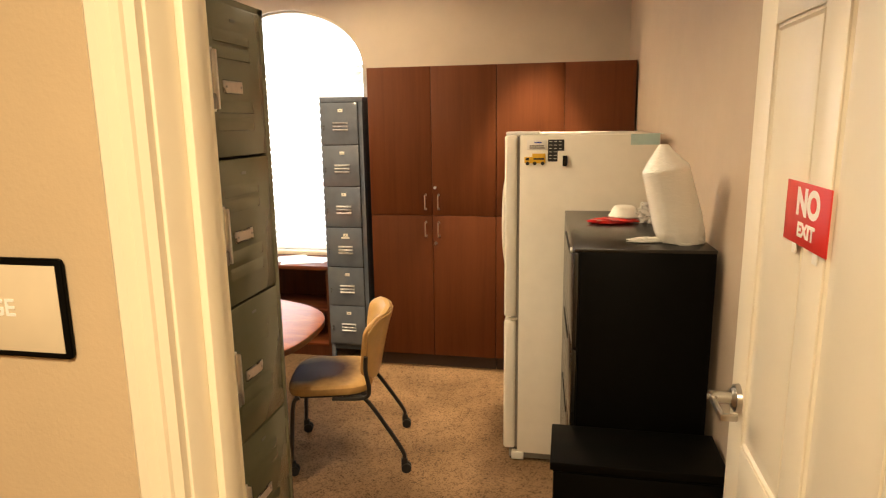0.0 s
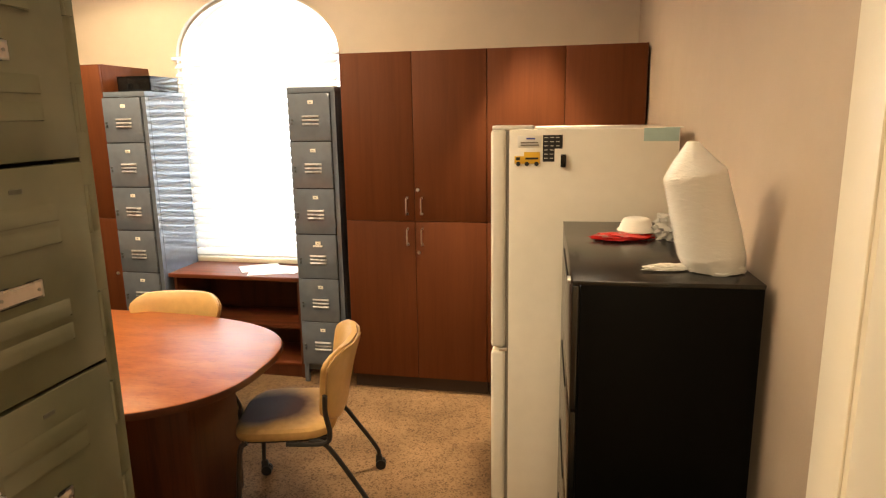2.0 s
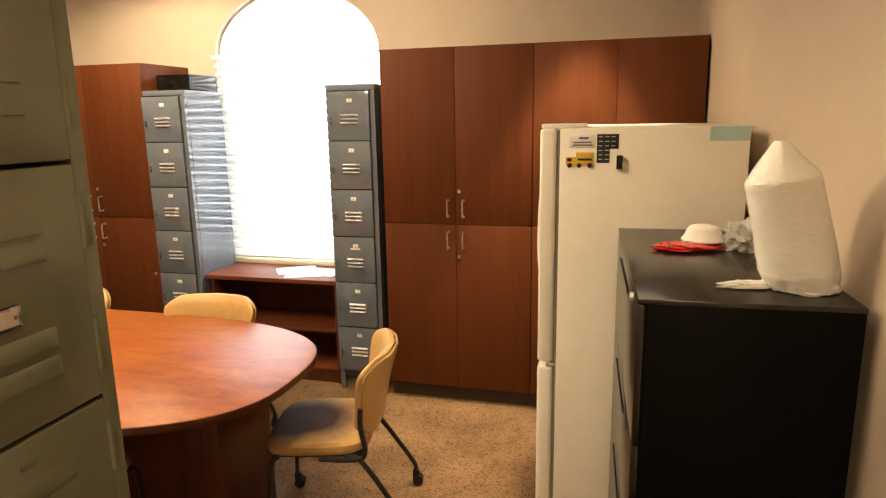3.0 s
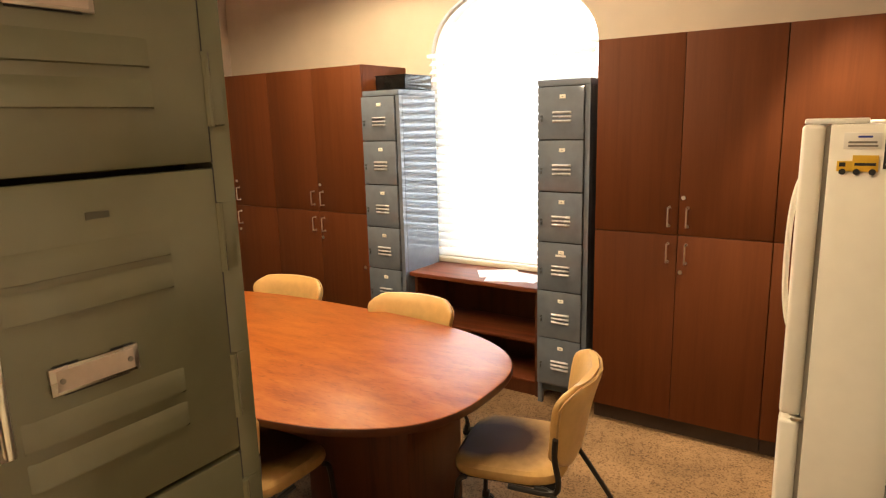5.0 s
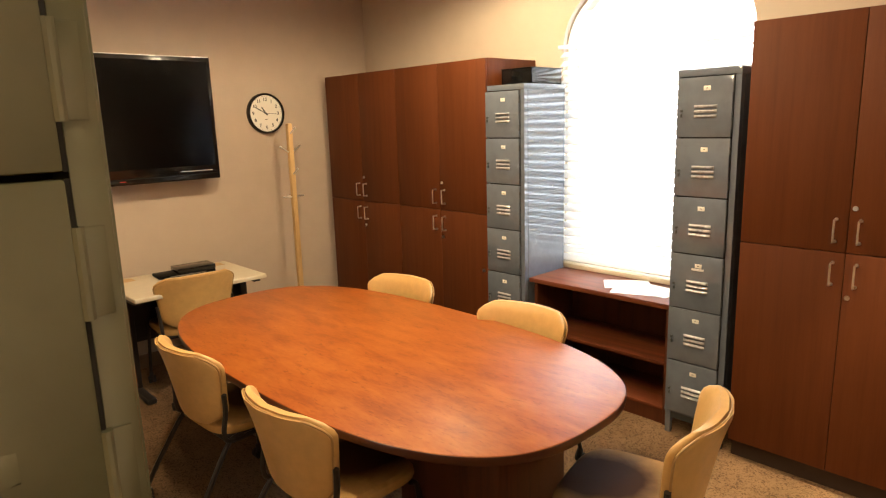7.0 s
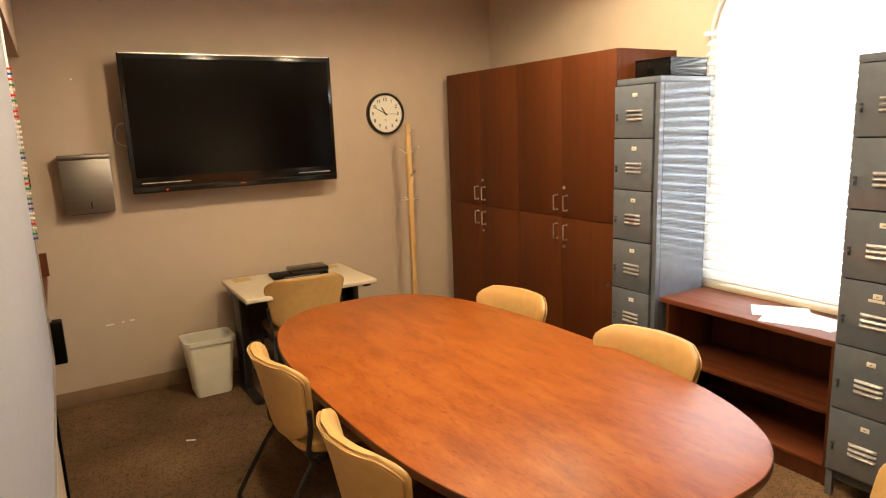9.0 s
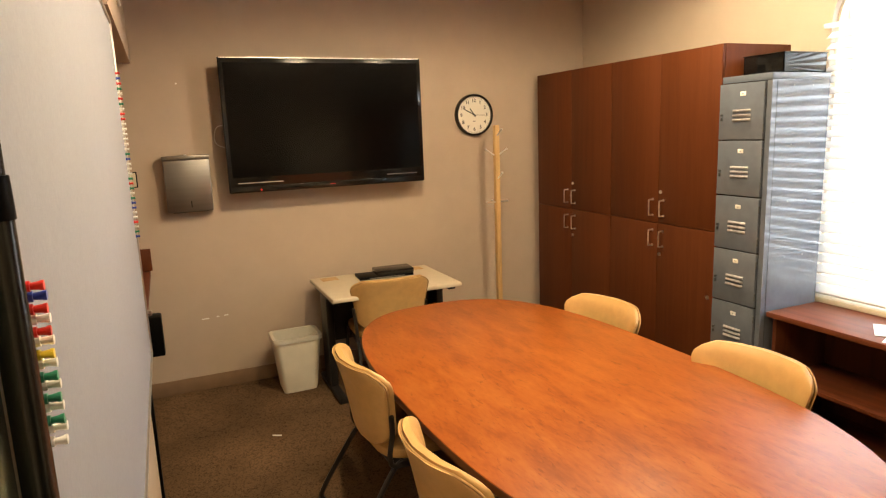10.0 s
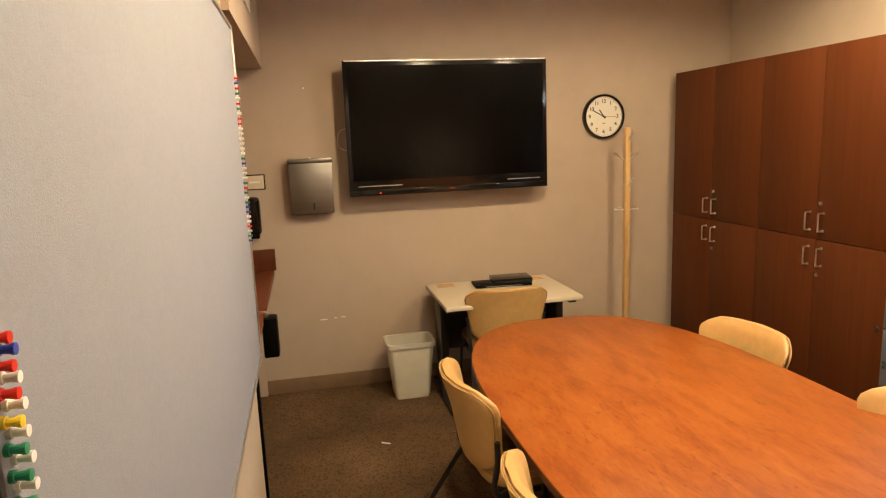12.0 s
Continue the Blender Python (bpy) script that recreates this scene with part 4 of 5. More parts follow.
# leaf in its own plane: y along the width from the hinge, x towards the wall
part("leaf", box((0.006, 0, 0), (DT, DW, DH), 0.002), M_DOOR, door)
_st = 0.115
_cols = ((_st, DW / 2 - 0.05), (DW / 2 + 0.05, DW - _st))
_rows = ((0.22, 0.86), (1.02, 2.0))
for _a, _b in ((0, _st), (DW / 2 - 0.05, DW / 2 + 0.05), (DW - _st, DW)):
    part("stile", box((0.0, _a, 0), (0.0059, _b, DH), 0.0015), M_DOOR, door)
for _a, _b in _cols:
    for _c0, _d0 in ((0, 0.22), (0.86, 1.02), (2.0, DH)):
        part("rail", box((0.0, _a + 0.0005, _c0), (0.0058, _b - 0.0005, _d0), 0.001), M_DOOR, door)
    for _c0, _d0 in _rows:
        bm = bmesh.new()
        ring = lambda i, x: [(x, _a + i, _c0 + i), (x, _b - i, _c0 + i), (x, _b - i, _d0 - i), (x, _a + i, _d0 - i)]
        loft([ring(0.004, 0.0062), ring(0.010, 0.0010), ring(0.016, 0.0055), ring(0.034, 0.0058), ring(0.052, 0.0012)], bm)
        part("panel", bm, M_DOOR, door)
lv = part("lever", rod((0.0, DW - 0.07, 1.125), (-0.012, DW - 0.07, 1.125), 0.036, 0.034, 24), M_SATIN, door, "satin chrome lever handle")
part("neck", rod((-0.012, DW - 0.07, 1.125), (-0.058, DW - 0.07, 1.125), 0.014, n=16), M_SATIN, lv)
_bm = box((-0.070, DW - 0.090, 1.113), (-0.052, DW - 0.052, 1.137), 0.004)
box((-0.070, DW - 0.185, 1.116), (-0.059, DW - 0.080, 1.134), 0.004, bm=_bm)
box((-0.070, DW - 0.190, 1.116), (-0.030, DW - 0.178, 1.134), 0.004, bm=_bm)
part("lever_arm", _bm, M_SATIN, lv)
part("escutcheon_ring", rod((-0.012, DW - 0.07, 1.125), (-0.020, DW - 0.07, 1.125), 0.026, 0.022, 24), M_SATIN, lv)
part("button", rod((-0.056, DW - 0.07, 1.125), (-0.074, DW - 0.07, 1.125), 0.007, n=16), M_SATIN, lv)
part("latch_plate", box((0.008, DW - 0.001, 1.04), (0.034, DW + 0.0015, 1.14)), M_CHROME, door)
sign = thing("no_exit_sign", "red square plastic sign with white letters", "sign", Matrix.Translation((0.5215, 1.340, 1.641)))
part("plate", box((-0.003, -0.108, -0.058), (0.0, 0.108, 0.058), 0.0008), M_RED, sign)
_face = Matrix.Translation((-0.0032, 0, 0)) @ Matrix.Rotation(radians(-90), 4, "Z") @ Matrix.Rotation(radians(90), 4, "X")
lettering("letters", "NO", 0.068, M_WHITE, sign, _face @ Matrix.Translation((0.008, 0.020, 0)) @ Matrix.Diagonal((1.05, 1, 1, 1)), bold=0.045)
lettering("letters", "EXIT", 0.036, M_WHITE, sign, _face @ Matrix.Translation((0.008, -0.030, 0)) @ Matrix.Diagonal((1.15, 1, 1, 1)), bold=0.045)

for _y in (-0.06, 0.045):
    part("mounting_tab", box((-0.0022, _y - 0.012, -0.078), (-0.0006, _y + 0.012, -0.057), 0.0005), M_WHITEPL, sign, "pale plastic mounting tab")

pq = thing("room_plaque", "cream room name plaque with a thick black border", "sign", Matrix.Translation((-0.607, WS - 0.001, 1.605)))
part("border", box((-0.12, -0.008, -0.062), (0.12, 0, 0.062), 0.006), M_BLACK, pq)
part("face", box((-0.112, -0.0095, -0.054), (0.112, -0.008, 0.054), 0.0007), M_DESK, pq)
lettering("letters", "LOUNGE", 0.030, M_WHITE, pq, Matrix.Translation((-0.01, -0.0098, 0)) @ Matrix.Rotation(radians(90), 4, "X"), bold=0.02)

# ---- olive lockers in the passage ----


def olive_column(y0, y1, label):
    """Six-tier olive locker column facing +x, its front at x = LKX."""
    top, pitch = 2.066, 0.3045
    first = 2.0525
    L = thing("locker_column", label, "locker", Matrix.Translation((LKX, (y0 + y1) / 2, 0)), "olive lockers in the passage")
    w = (y1 - y0) / 2
    bm = box((-0.44, -w + 0.001, 0.16), (-0.012, -w + 0.012, top))
    box((-0.44, w - 0.026, 0.16), (-0.006, w - 0.001, top), 0.002, bm=bm)
    box((-0.44, -w + 0.001, top - 0.014), (-0.006, w - 0.001, top), bm=bm)
    box((-0.44, -w + 0.001, 0.16), (-0.012, w - 0.001, 0.215), bm=bm)
    part("body", bm, M_OLIVE, L)
    part("inner_back", box((-0.06, -w + 0.013, 0.216), (-0.05, w - 0.027, top - 0.015)), M_GAP, L)
    part("leg", box((-0.06, -w + 0.002, 0), (-0.02, -w + 0.04, 0.16)), M_OLIVED, L)
    part("leg", box((-0.06, w - 0.04, 0), (-0.02, w - 0.002, 0.16)), M_OLIVED, L)
    part("leg", box((-0.42, -w + 0.002, 0), (-0.38, -w + 0.04, 0.16)), M_OLIVED, L)
    part("leg", box((-0.42, w - 0.04, 0), (-0.38, w - 0.002, 0.16)), M_OLIVED, L)
    for i in range(6):
        zt = first - i * pitch
        zb = zt - pitch + 0.005
        zc = (zt + zb) / 2
        d = part("locker_door", box((-0.018, -w + 0.008, zb), (0.0, w - 0.030, zt), 0.003), M_OLIVE, L)
        for z in (zc + 0.086, zc + 0.055, zc - 0.050, zc - 0.085):
            prof = [(-0.001, 0.014), (0.0006, 0.011), (0.0022, 0.002), (0.0036, -0.009), (0.0034, -0.0115), (-0.001, -0.013)]
            ys = ((-0.075, 0.1), (-0.066, 1), (0.062, 1), (0.070, 0.1))
            part("pressed_louvre", loft([[(a * s, yy, z + b) for a, b in prof] for yy, s in ys]), M_OLIVE, d)
        zk = zc - 0.011
        part("card_frame", box((0.0, -0.050, zk - 0.012), (0.003, 0.026, zk + 0.012), 0.001), M_SATIN, d, "small metal card frame")
        part("label_card", box((0.003, -0.045, zk - 0.009), (0.0036, 0.021, zk + 0.009)), M_CARD, d)
        for yy in (-0.041, 0.017):
            part("card_rivet", rod((0.003, yy, zk), (0.0052, yy, zk), 0.0024, n=8), M_STEEL, d)
        for ya, yb in ((-0.046, -0.026), (0.002, 0.022)):
            part("card_notch", box((0.0003, ya, zk + 0.0112), (0.0018, yb, zk + 0.0135)), M_GAP, d)
        part("card_notch", box((0.0003, -0.040, zk - 0.0135), (0.0018, 0.016, zk - 0.0115)), M_GAP, d)
        part("catch_slot", box((-0.001, -0.003, zc + 0.1165), (0.0006, 0.017, zc + 0.1225)), M_OLIVED, d)
        bm = box((0.0, -0.114, zc - 0.060), (0.004, -0.084, zc + 0.060), 0.0015)
        box((0.004, -0.092, zc - 0.056), (0.014, -0.085, zc + 0.056), 0.002, bm=bm)
        h = part("handle_plate", bm, M_CHROME, d, "worn steel lift handle")
        part("hasp", box((0.004, -0.110, zc - 0.056), (0.014, -0.097, zc - 0.026), 0.003), M_STEEL, h)
        for zz in (zt - 0.07, zb + 0.07):
            h = part("hinge", rod((-0.003, w - 0.027, zz - 0.035), (-0.003, w - 0.027, zz + 0.035), 0.005, n=10), M_OLIVE, d)
            part("hinge_leaf", box((-0.0055, w - 0.0225, zz - 0.034), (-0.0035, w - 0.008, zz + 0.034), 0.0006), M_OLIVE, h)
        part("hinge_gap", box((-0.0058, w - 0.0300, zb), (-0.0050, w - 0.0262, zt)), M_GAP, d)
    return L


LKX = -0.579
olive_column(1.170, 1.482, "olive-grey steel six-tier locker column at the passage end")
olive_column(0.856, 1.168, "olive-grey steel six-tier locker column by the doorway")
single("filler_panel", box((-0.958, 1.484, 0.0), (-0.70, BRD + 0.004, 2.06), 0.003), M_OLIVE, "olive-grey steel filler panel behind the lockers", "panel")

# ---- pin board ----
board = thing("pin_board", "large grey fabric pin board in a thin metal frame", "pin board", Matrix.Translation((0, BRD, 0)))
BX0, BX1, BZ0, BZ1 = -3.06, -0.979, 0.93, 2.20
part("fabric", box((BX0, 0.0, BZ0), (BX1, 0.028, BZ1), 0.003), M_FABRIC, board)
for _a in ((BX0 - 0.012, 0, BZ0 - 0.012, BX0, 0.034, BZ1 + 0.012), (BX0, 0, BZ0 - 0.012, BX1, 0.034, BZ0), (BX0, 0, BZ1, BX1, 0.034, BZ1 + 0.012)):
    part("frame_rail", box(_a[:3], _a[3:], 0.002), M_ALU, board)
post = thing("black_pole", "black round pole with a collar, standing against the pin board's end", "pole", Matrix.Translation((BX1 + 0.026, BRD + 0.021, 0)))
part("lower_tube", rod((0, 0, 0.002), (0, 0, 1.725), 0.0140, n=24), M_POLE, post)
part("upper_tube", rod((0, 0, 1.725), (0, 0, BZ1 + 0.15), 0.0125, n=24), M_POLE, post)
part("collar", rod((0, 0, 1.705), (0, 0, 1.742), 0.0158, 0.0150, 24), M_BLACK, post)
part("foot_cap", rod((0, 0, 0.0), (0, 0, 0.03), 0.0155, n=24), M_RUBBER, post)
_bm = rod((0, 0, 0), (0, 0.004, 0), 0.0052, n=12)
rod((0, 0.004, 0), (0, 0.012, 0), 0.0032, 0.0042, n=10, bm=_bm)
rod((0, 0.012, 0), (0, 0.015, 0), 0.0048, n=12, bm=_bm)
_pins = {}
for _k in M_PIN:
    me = bpy.data.meshes.new("push_pin")
    _bm.to_mesh(me)
    me.materials.append(M_PIN[_k])
    _pins[_k] = me
_bm.free()


def pin(x, z, colour):
    ob = new("push_pin", _pins[colour])
    ob.location = (x, BRD + 0.028, z)
    tagged(ob, colour + " plastic push pin in the grey board", "push pin", "push pins in the board")


_order = "red blue red white red white yellow white green white green white green white white".split()
for _i in range(34):
    pin(BX0 + 0.03 + 0.006 * _rng.random(), 2.02 - 0.0185 * _i, _rng.choice(("red", "white", "white", "blue", "green", "white", "white")))
for _i in range(15):
    pin(BX1 - 0.006 - 0.008 * (_i % 2) - 0.003 * _rng.random(), 1.640 - 0.0108 * _i, _order[_i])

# ---- kitchenette in the recess ----
kc = thing("kitchen_counter", "cherry worktop with splashbacks in the recess", "counter", Matrix.Translation((-4.035, 0.845, 0)))
part("apron", box((-0.955, 0.53, 0.79), (0.94, 0.55, 0.8715), 0.002), M_WALL, kc)
part("support", box((-0.955, 0.0, 0.0), (-0.935, 0.55, 0.8715), 0.002), M_WALL, kc)
part("support", box((0.92, 0.0, 0.0), (0.94, 0.55, 0.8715), 0.002), M_WALL, kc)
part("worktop", box((-0.96, 0.0, 0.872), (0.945, 0.665, 0.91), 0.006), M_CABIN, kc)
part("side_splash", box((-0.964, 0.0, 0.9105), (-0.94, 0.68, 1.06), 0.003), M_CAB, kc)
part("back_splash", box((-0.939, 0.0, 0.9105), (0.945, 0.02, 1.06), 0.003), M_CAB, kc)
bx = thing("hanging_caddy", "small black box hooked over the counter edge", "caddy", pose(-3.76, 1.50, 0.70, 0, 0, 0))
part("box_body", box((-0.05, 0.0, 0.0), (0.05, 0.075, 0.205), 0.008), M_BLACK, bx)
part("hook", tube([(0, 0.02, 0.20), (0, 0.03, 0.225), (0, -0.01, 0.232), (0, -0.04, 0.215)], 0.006, 8), M_CHROME, bx)
sd = thing("soap_dispenser", "black wall soap dispenser over the counter", "soap dispenser", Matrix.Translation((WEST + 0.001, 1.40, 1.30)))
part("cover", box((0, -0.055, -0.13), (0.105, 0.055, 0.13), 0.03, 4), M_BLACKGLOSS, sd)
part("push_bar", box((0.02, -0.04, -0.15), (0.10, 0.04, -0.122), 0.008), M_BLACK, sd)
sp = thing("soap_notice", "small framed cream notice above the dispenser", "sign", Matrix.Translation((WEST + 0.001, 1.43, 1.525)))
part("border", box((0, -0.07, -0.052), (0.008, 0.07, 0.052), 0.004), M_BLACK, sp)
part("face", box((0.008, -0.062, -0.045), (0.0095, 0.062, 0.045), 0.0006), M_DESK, sp)
part("print_bar", box((0.0095, -0.035, -0.006), (0.0099, 0.035, 0.008)), M_WHITE, sp)

# ---- west wall ----
tv = thing("television", "large wall-mounted black flat-screen television, switched off", "television", pose(-4.82, 2.7636, 1.842, 0, 0, 0))
W2, H2 = 0.707, 0.452
part("cabinet", box((-0.075, -W2 + 0.01, -H2 + 0.01), (-0.012, W2 - 0.01, H2 - 0.01), 0.012), M_BLACK, tv)
part("bezel", box((-0.014, -W2, -H2 + 0.014), (0.0, W2, H2), 0.006, 3), M_BLACKGLOSS, tv)
part("screen", box((-0.001, -W2 + 0.028, -H2 + 0.115), (0.0015, W2 - 0.028, H2 - 0.035)), M_SCREEN, tv)
part("lower_bezel", box((-0.012, -W2 + 0.004, -H2 + 0.012), (0.006, W2 - 0.004, -H2 + 0.055), 0.006, 3), M_BLACKGLOSS, tv)
part("speaker_line", box((0.004, -W2 + 0.06, -H2 + 0.075), (0.0065, -W2 + 0.36, -H2 + 0.080)), M_CHROME, tv)
part("speaker_line", box((0.004, W2 - 0.30, -H2 + 0.075), (0.0065, W2 - 0.06, -H2 + 0.080)), M_CHROME, tv)
# highlight along the bezel's top edge, laid on as a chrome strip
part("top_highlight", box((-0.004, -W2 + 0.01, H2 - 0.006), (0.0025, W2 - 0.01, H2 - 0.001)), M_CHROME, tv)
part("logo_bar", box((0.0062, -0.02, -H2 + 0.034), (0.0068, 0.02, -H2 + 0.039)), M_PIN["red"], tv)
part("standby_light", rod((0.005, -0.50, -H2 + 0.028), (0.008, -0.50, -H2 + 0.028), 0.006), glow("red_standby_light", (0.9, 0.03, 0.02), 1.0), tv)
part("wall_bracket", box((-0.179, -0.30, -0.20), (-0.076, 0.30, 0.20), 0.004), M_BLACK, tv)
cable = single("television_cable", tube([(-4.985, 2.10, 1.86), (-4.975, 2.03, 1.85), (-4.97, 2.005, 1.79), (-4.975, 2.02, 1.73), (-4.96, 2.10, 1.70)], 0.0032, 6), M_WHITEPL, "thin pale cable looping behind the television", "cable")

pd = thing("towel_dispenser", "brushed steel paper towel dispenser on the wall", "towel dispenser", Matrix.Translation((WEST + 0.001, 1.806, 1.295)))
part("housing", box((0, -0.145, 0.0), (0.10, 0.145, 0.345), 0.008), M_STEEL, pd)
part("lid", box((0, -0.148, 0.346), (0.108, 0.148, 0.375), 0.006), M_STEEL, pd)
part("sight_slot", box((0.1, 0.005, 0.03), (0.1015, 0.012, 0.075)), M_GAP, pd)
part("outlet", box((0.02, -0.11, -0.004), (0.085, 0.11, 0.0002)), M_GAP, pd)
part("lock", rod((0.09, 0.0, 0.375), (0.09, 0.0, 0.384), 0.008), M_CHROME, pd)

ck = thing("wall_clock", "round wall clock with black rim, showing ten to eleven", "clock", Matrix.Translation((WEST + 0.001, 3.985, 1.882)) @ Matrix.Rotation(radians(90), 4, "Z") @ Matrix.Rotation(radians(90), 4, "X"))
R = 0.165
_prof = ((R, 0.0), (R, 0.028), (R - 0.006, 0.038), (R - 0.011, 0.040), (R - 0.017, 0.034), (R - 0.018, 0.014))
part("rim", loft([[(r * math.cos(2 * math.pi * k / 48), r * math.sin(2 * math.pi * k / 48), z) for k in range(48)] for r, z in _prof]), M_BLACKGLOSS, ck)
part("face", rod((0, 0, 0.012), (0, 0, 0.0165), R - 0.018, n=48), M_CLOCKFACE, ck)
for _n in range(1, 13):
    _a = radians(90 - 30 * _n)
    lettering("numeral", str(_n), 0.038, M_INK, ck, Matrix.Translation((0.112 * math.cos(_a), 0.112 * math.sin(_a), 0.0172)), bold=0.02)
_bm = bmesh.new()
for _n in range(60):
    _a = radians(6 * _n)
    box((0.135, -0.0008, 0.0165), (0.142, 0.0008, 0.0171), bm=_bm) if _n == 0 else merge(_bm, box((0.135, -0.0008, 0.0165), (0.142, 0.0008, 0.0171)), Matrix.Rotation(_a, 4, "Z"))
part("minute_marks", _bm, M_INK, ck)
for _nm, _ang, _len, _wd, _z in (("hour_hand", 90 - 325, 0.062, 0.0045, 0.0185), ("minute_hand", 90 - 298, 0.10, 0.0035, 0.0205), ("second_hand", 90 - 92, 0.10, 0.0012, 0.0225)):
    _bm = box((-0.018, -_wd, _z), (_len, _wd, _z + 0.001))
    _bm.transform(Matrix.Rotation(radians(_ang), 4, "Z"))
    part(_nm, _bm, M_INK, ck)
part("maker_bar", box((-0.012, -0.052, 0.0166), (0.012, -0.046, 0.0170)), M_GASKET, ck)
part("hub", rod((0, 0, 0.017), (0, 0, 0.024), 0.006), M_INK, ck)

# ---- coat stand ----
cs = thing("coat_stand", "pale wooden coat stand with chrome pegs", "coat stand", Matrix.Translation((-4.77, 4.065, 0)))
part("pole", box((-0.02, -0.02, 0.03), (0.02, 0.02, 1.795), 0.005), M_PINE, cs)
for _k in range(4):
    _a = radians(45 + 90 * _k)
    part("foot", tube([(0.02 * math.cos(_a), 0.02 * math.sin(_a), 0.09), (0.12 * math.cos(_a), 0.12 * math.sin(_a), 0.06), (0.22 * math.cos(_a), 0.22 * math.sin(_a), 0.018)], 0.016, 8), M_PINE, cs)
for _z, _k in ((1.61, 0), (1.61, 2), (1.76, 1), (1.43, 1), (1.20, 0), (1.20, 2), (1.20, 3)):
    _d = Matrix.Rotation(radians(-90 + 90 * _k), 3, "Z") @ Vector((1, 0, 0))
    _rise = 0.045 if _z > 1.3 else 0.004
    _bm = rod(Vector((0, 0, _z - _rise)) + _d * 0.02, Vector((0, 0, _z)) + _d * 0.09, 0.006, n=10)
    ball(Vector((0, 0, _z)) + _d * 0.09, 0.009, _bm, 10)
    part("peg", _bm, M_CHROME, cs)

# ---- small desk, bin, console ----
dk = thing("small_desk", "small cream laminate desk on black steel legs", "desk", Matrix.Translation((-4.555, 3.015, 0)))
part("desktop", box((-0.345, -0.455, 0.705), (0.345, 0.455, 0.735), 0.008, 3), M_DESK, dk)
for s in (-1, 1):
    part("foot_bar", box((-0.28, s * 0.41 - 0.03, 0.0), (0.30, s * 0.41 + 0.03, 0.04), 0.012), M_TUBE, dk)
    part("column", box((-0.13, s * 0.41 - 0.025, 0.04), (0.05, s * 0.41 + 0.025, 0.675), 0.004), M_TUBE, dk)
    part("top_bar", box((-0.28, s * 0.41 - 0.025, 0.675), (0.28, s * 0.41 + 0.025, 0.7045), 0.003), M_TUBE, dk)
    part("cable_tray", box((-0.30, s * 0.33 - 0.06, 0.735), (-0.20, s * 0.33 + 0.06, 0.7365)), M_PINE, dk)
part("modesty_panel", box((-0.115, -0.385, 0.32), (-0.10, 0.385, 0.67), 0.002), M_TUBE, dk)
cb = thing("media_box", "flat black media box with a lid on the desk", "electronics", pose(-4.70, 3.10, 0.7355, 0, 0, -4))
part("lower_case", box((-0.09, -0.23, 0.0), (0.09, 0.17, 0.020), 0.004), M_BLACK, cb)
part("upper_case", box((-0.085, -0.10, 0.0205), (0.085, 0.175, 0.055), 0.006), M_BLACKGLOSS, cb)
part("front_slot", box((0.0905, -0.16, 0.006), (0.0912, 0.10, 0.012)), M_GASKET, cb)

bn = thing("waste_bin", "cream plastic waste bin with a clear liner", "waste bin", pose(-4.71, 2.39, 0, 0, 0, 90))


def rrect(a, b, r, z, n=6):
    out = []
    for sx, sy, t0 in ((1, 1, 0), (-1, 1, 90), (-1, -1, 180), (1, -1, 270)):
        for k in range(n):
            t = radians(t0 + 90 * k / (n - 1))
            out.append((sx * (a - r) + r * math.cos(t), sy * (b - r) + r * math.sin(t), z))
    return out


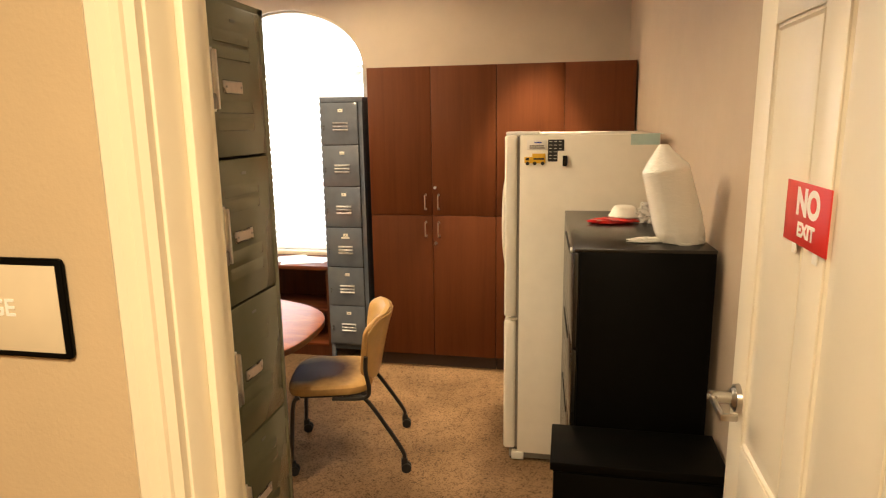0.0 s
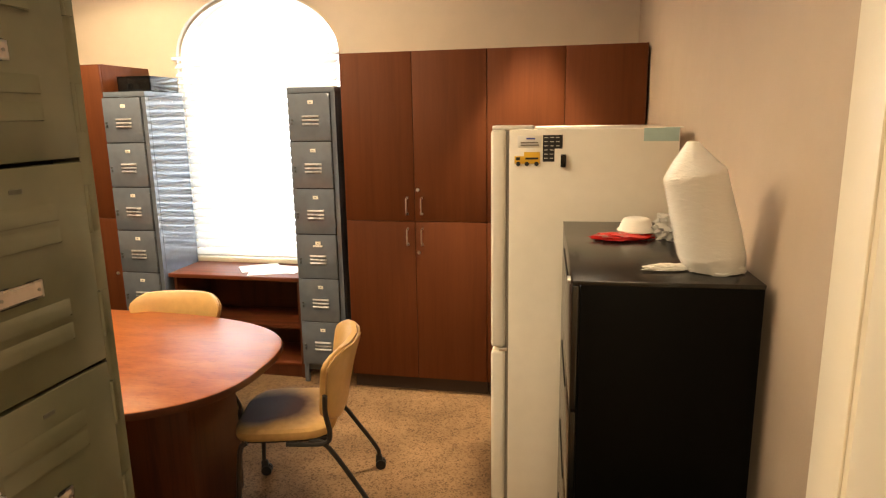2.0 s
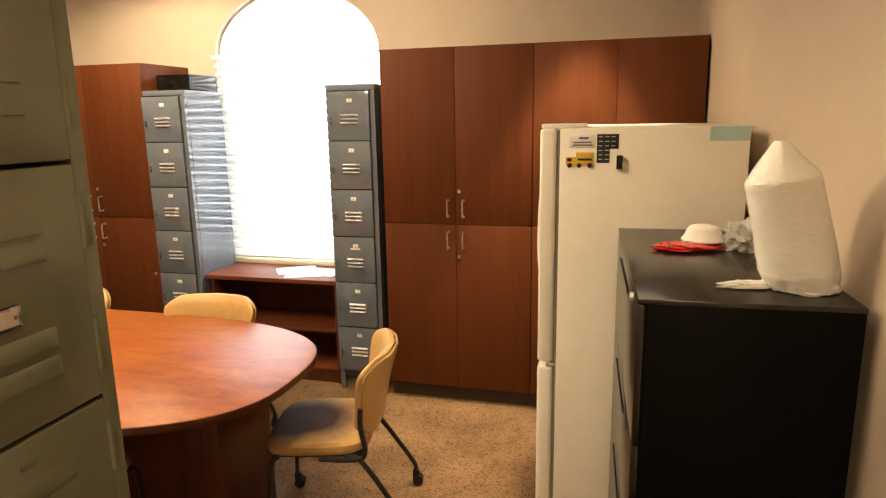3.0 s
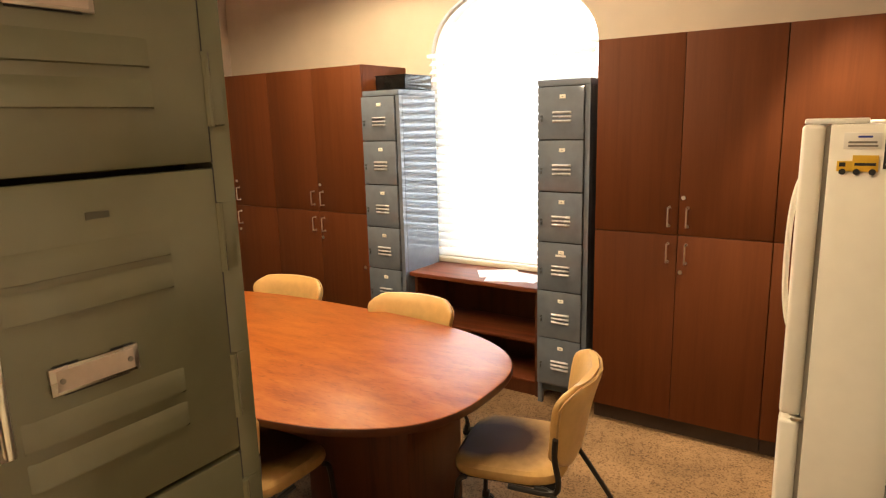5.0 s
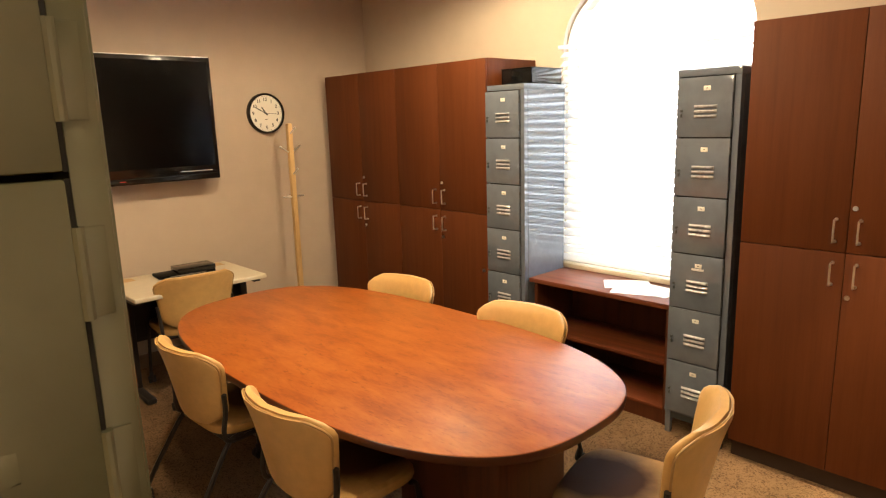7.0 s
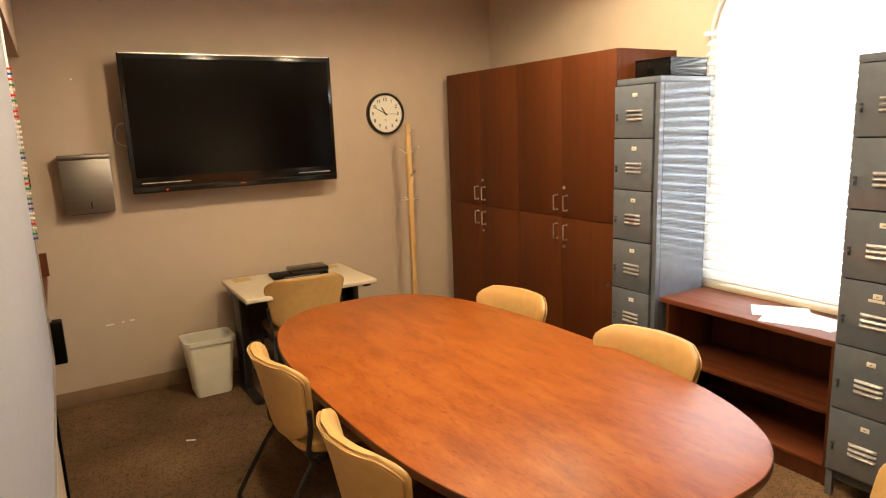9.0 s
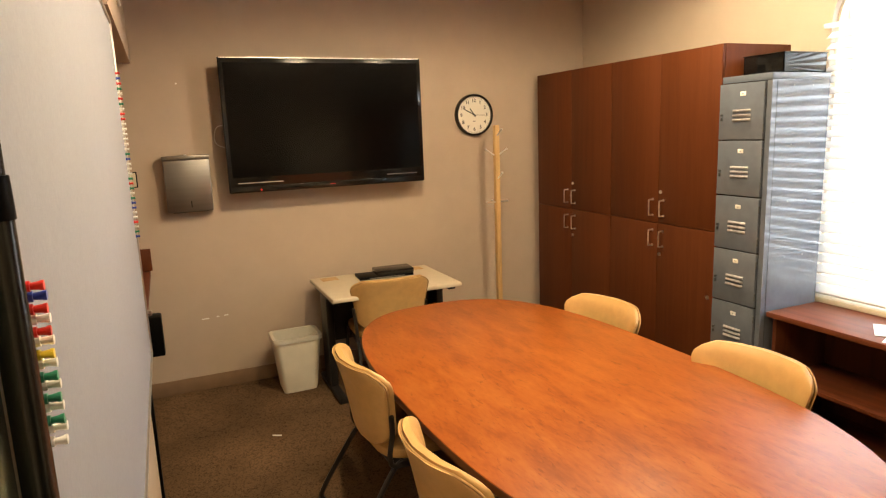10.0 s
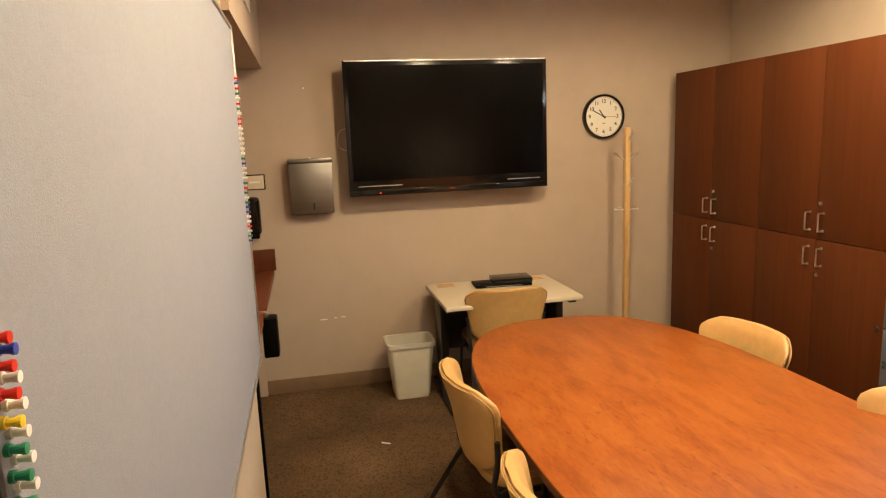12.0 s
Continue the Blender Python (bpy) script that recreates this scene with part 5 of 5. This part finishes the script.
part("tub", loft([rrect(0.115, 0.085, 0.03, 0.0), rrect(0.122, 0.092, 0.03, 0.02), rrect(0.158, 0.122, 0.04, 0.375), rrect(0.166, 0.130, 0.042, 0.380), rrect(0.166, 0.130, 0.042, 0.398), rrect(0.158, 0.122, 0.04, 0.402), rrect(0.150, 0.114, 0.036, 0.37), rrect(0.112, 0.082, 0.028, 0.012)]), M_BIN, bn)
part("liner", loft([rrect(0.169, 0.133, 0.042, 0.372), rrect(0.1685, 0.1325, 0.042, 0.4045), rrect(0.147, 0.111, 0.036, 0.404), rrect(0.12, 0.088, 0.03, 0.10), rrect(0.06, 0.04, 0.02, 0.07)], cap=False), M_LINER, bn)

# ---- small marks ----
for _y, _z, _l in ((1.80, 0.515, 0.05), (1.90, 0.52, 0.018), (1.95, 0.523, 0.03)):
    structure("wall_scuff", box((WEST, _y, _z), (WEST + 0.0012, _y + _l, _z + 0.008)), M_PAPER, "white scuff on the taupe wall", "trim")
structure("wall_nail", rod((WEST, 1.80, 2.14), (WEST + 0.006, 1.80, 2.14), 0.006), M_WHITE, "filled nail hole on the wall", "trim")
single("paper_scrap", box((-0.028, -0.006, 0), (0.028, 0.006, 0.003)), M_PAPER, "tiny white scrap of paper on the carpet", "litter", pose(-4.01, 2.12, 0.002, 0, 0, 60))

vp = thing("wall_plate", "white framed plate on the soffit", "plate", Matrix.Translation((-3.92, BRD + 0.031, 2.58)))
part("plate_face", box((-0.16, 0.0, -0.12), (0.16, 0.006, 0.12), 0.001), M_TRIM, vp)
part("plate_border", prism([(-0.17, -0.13), (0.17, -0.13), (0.17, 0.13), (-0.17, 0.13)], 0, 0.012, hole=[(-0.155, -0.115), (0.155, -0.115), (0.155, 0.115), (-0.155, 0.115)]), M_WHITEPL, vp).matrix_local = Matrix.Translation((0, 0.012, 0)) @ Matrix.Rotation(radians(90), 4, "X")

# ceiling lamps that light the room
for _x, _y, _w, _s in LAMPS:
    cl = thing("ceiling_light", "recessed ceiling light with a warm lit diffuser", "ceiling light", Matrix.Translation((_x, _y, CEIL)), "ceiling lights")
    _s = 0.20
    part("frame", prism([(-_s, -_s), (_s, -_s), (_s, _s), (-_s, _s)], -0.02, -0.002, hole=[(-_s + 0.02, -_s + 0.02), (_s - 0.02, -_s + 0.02), (_s - 0.02, _s - 0.02), (-_s + 0.02, _s - 0.02)]), M_WHITEPL, cl)
    part("diffuser", box((-_s + 0.021, -_s + 0.021, -0.010), (_s - 0.021, _s - 0.021, -0.004)), M_LAMP, cl)
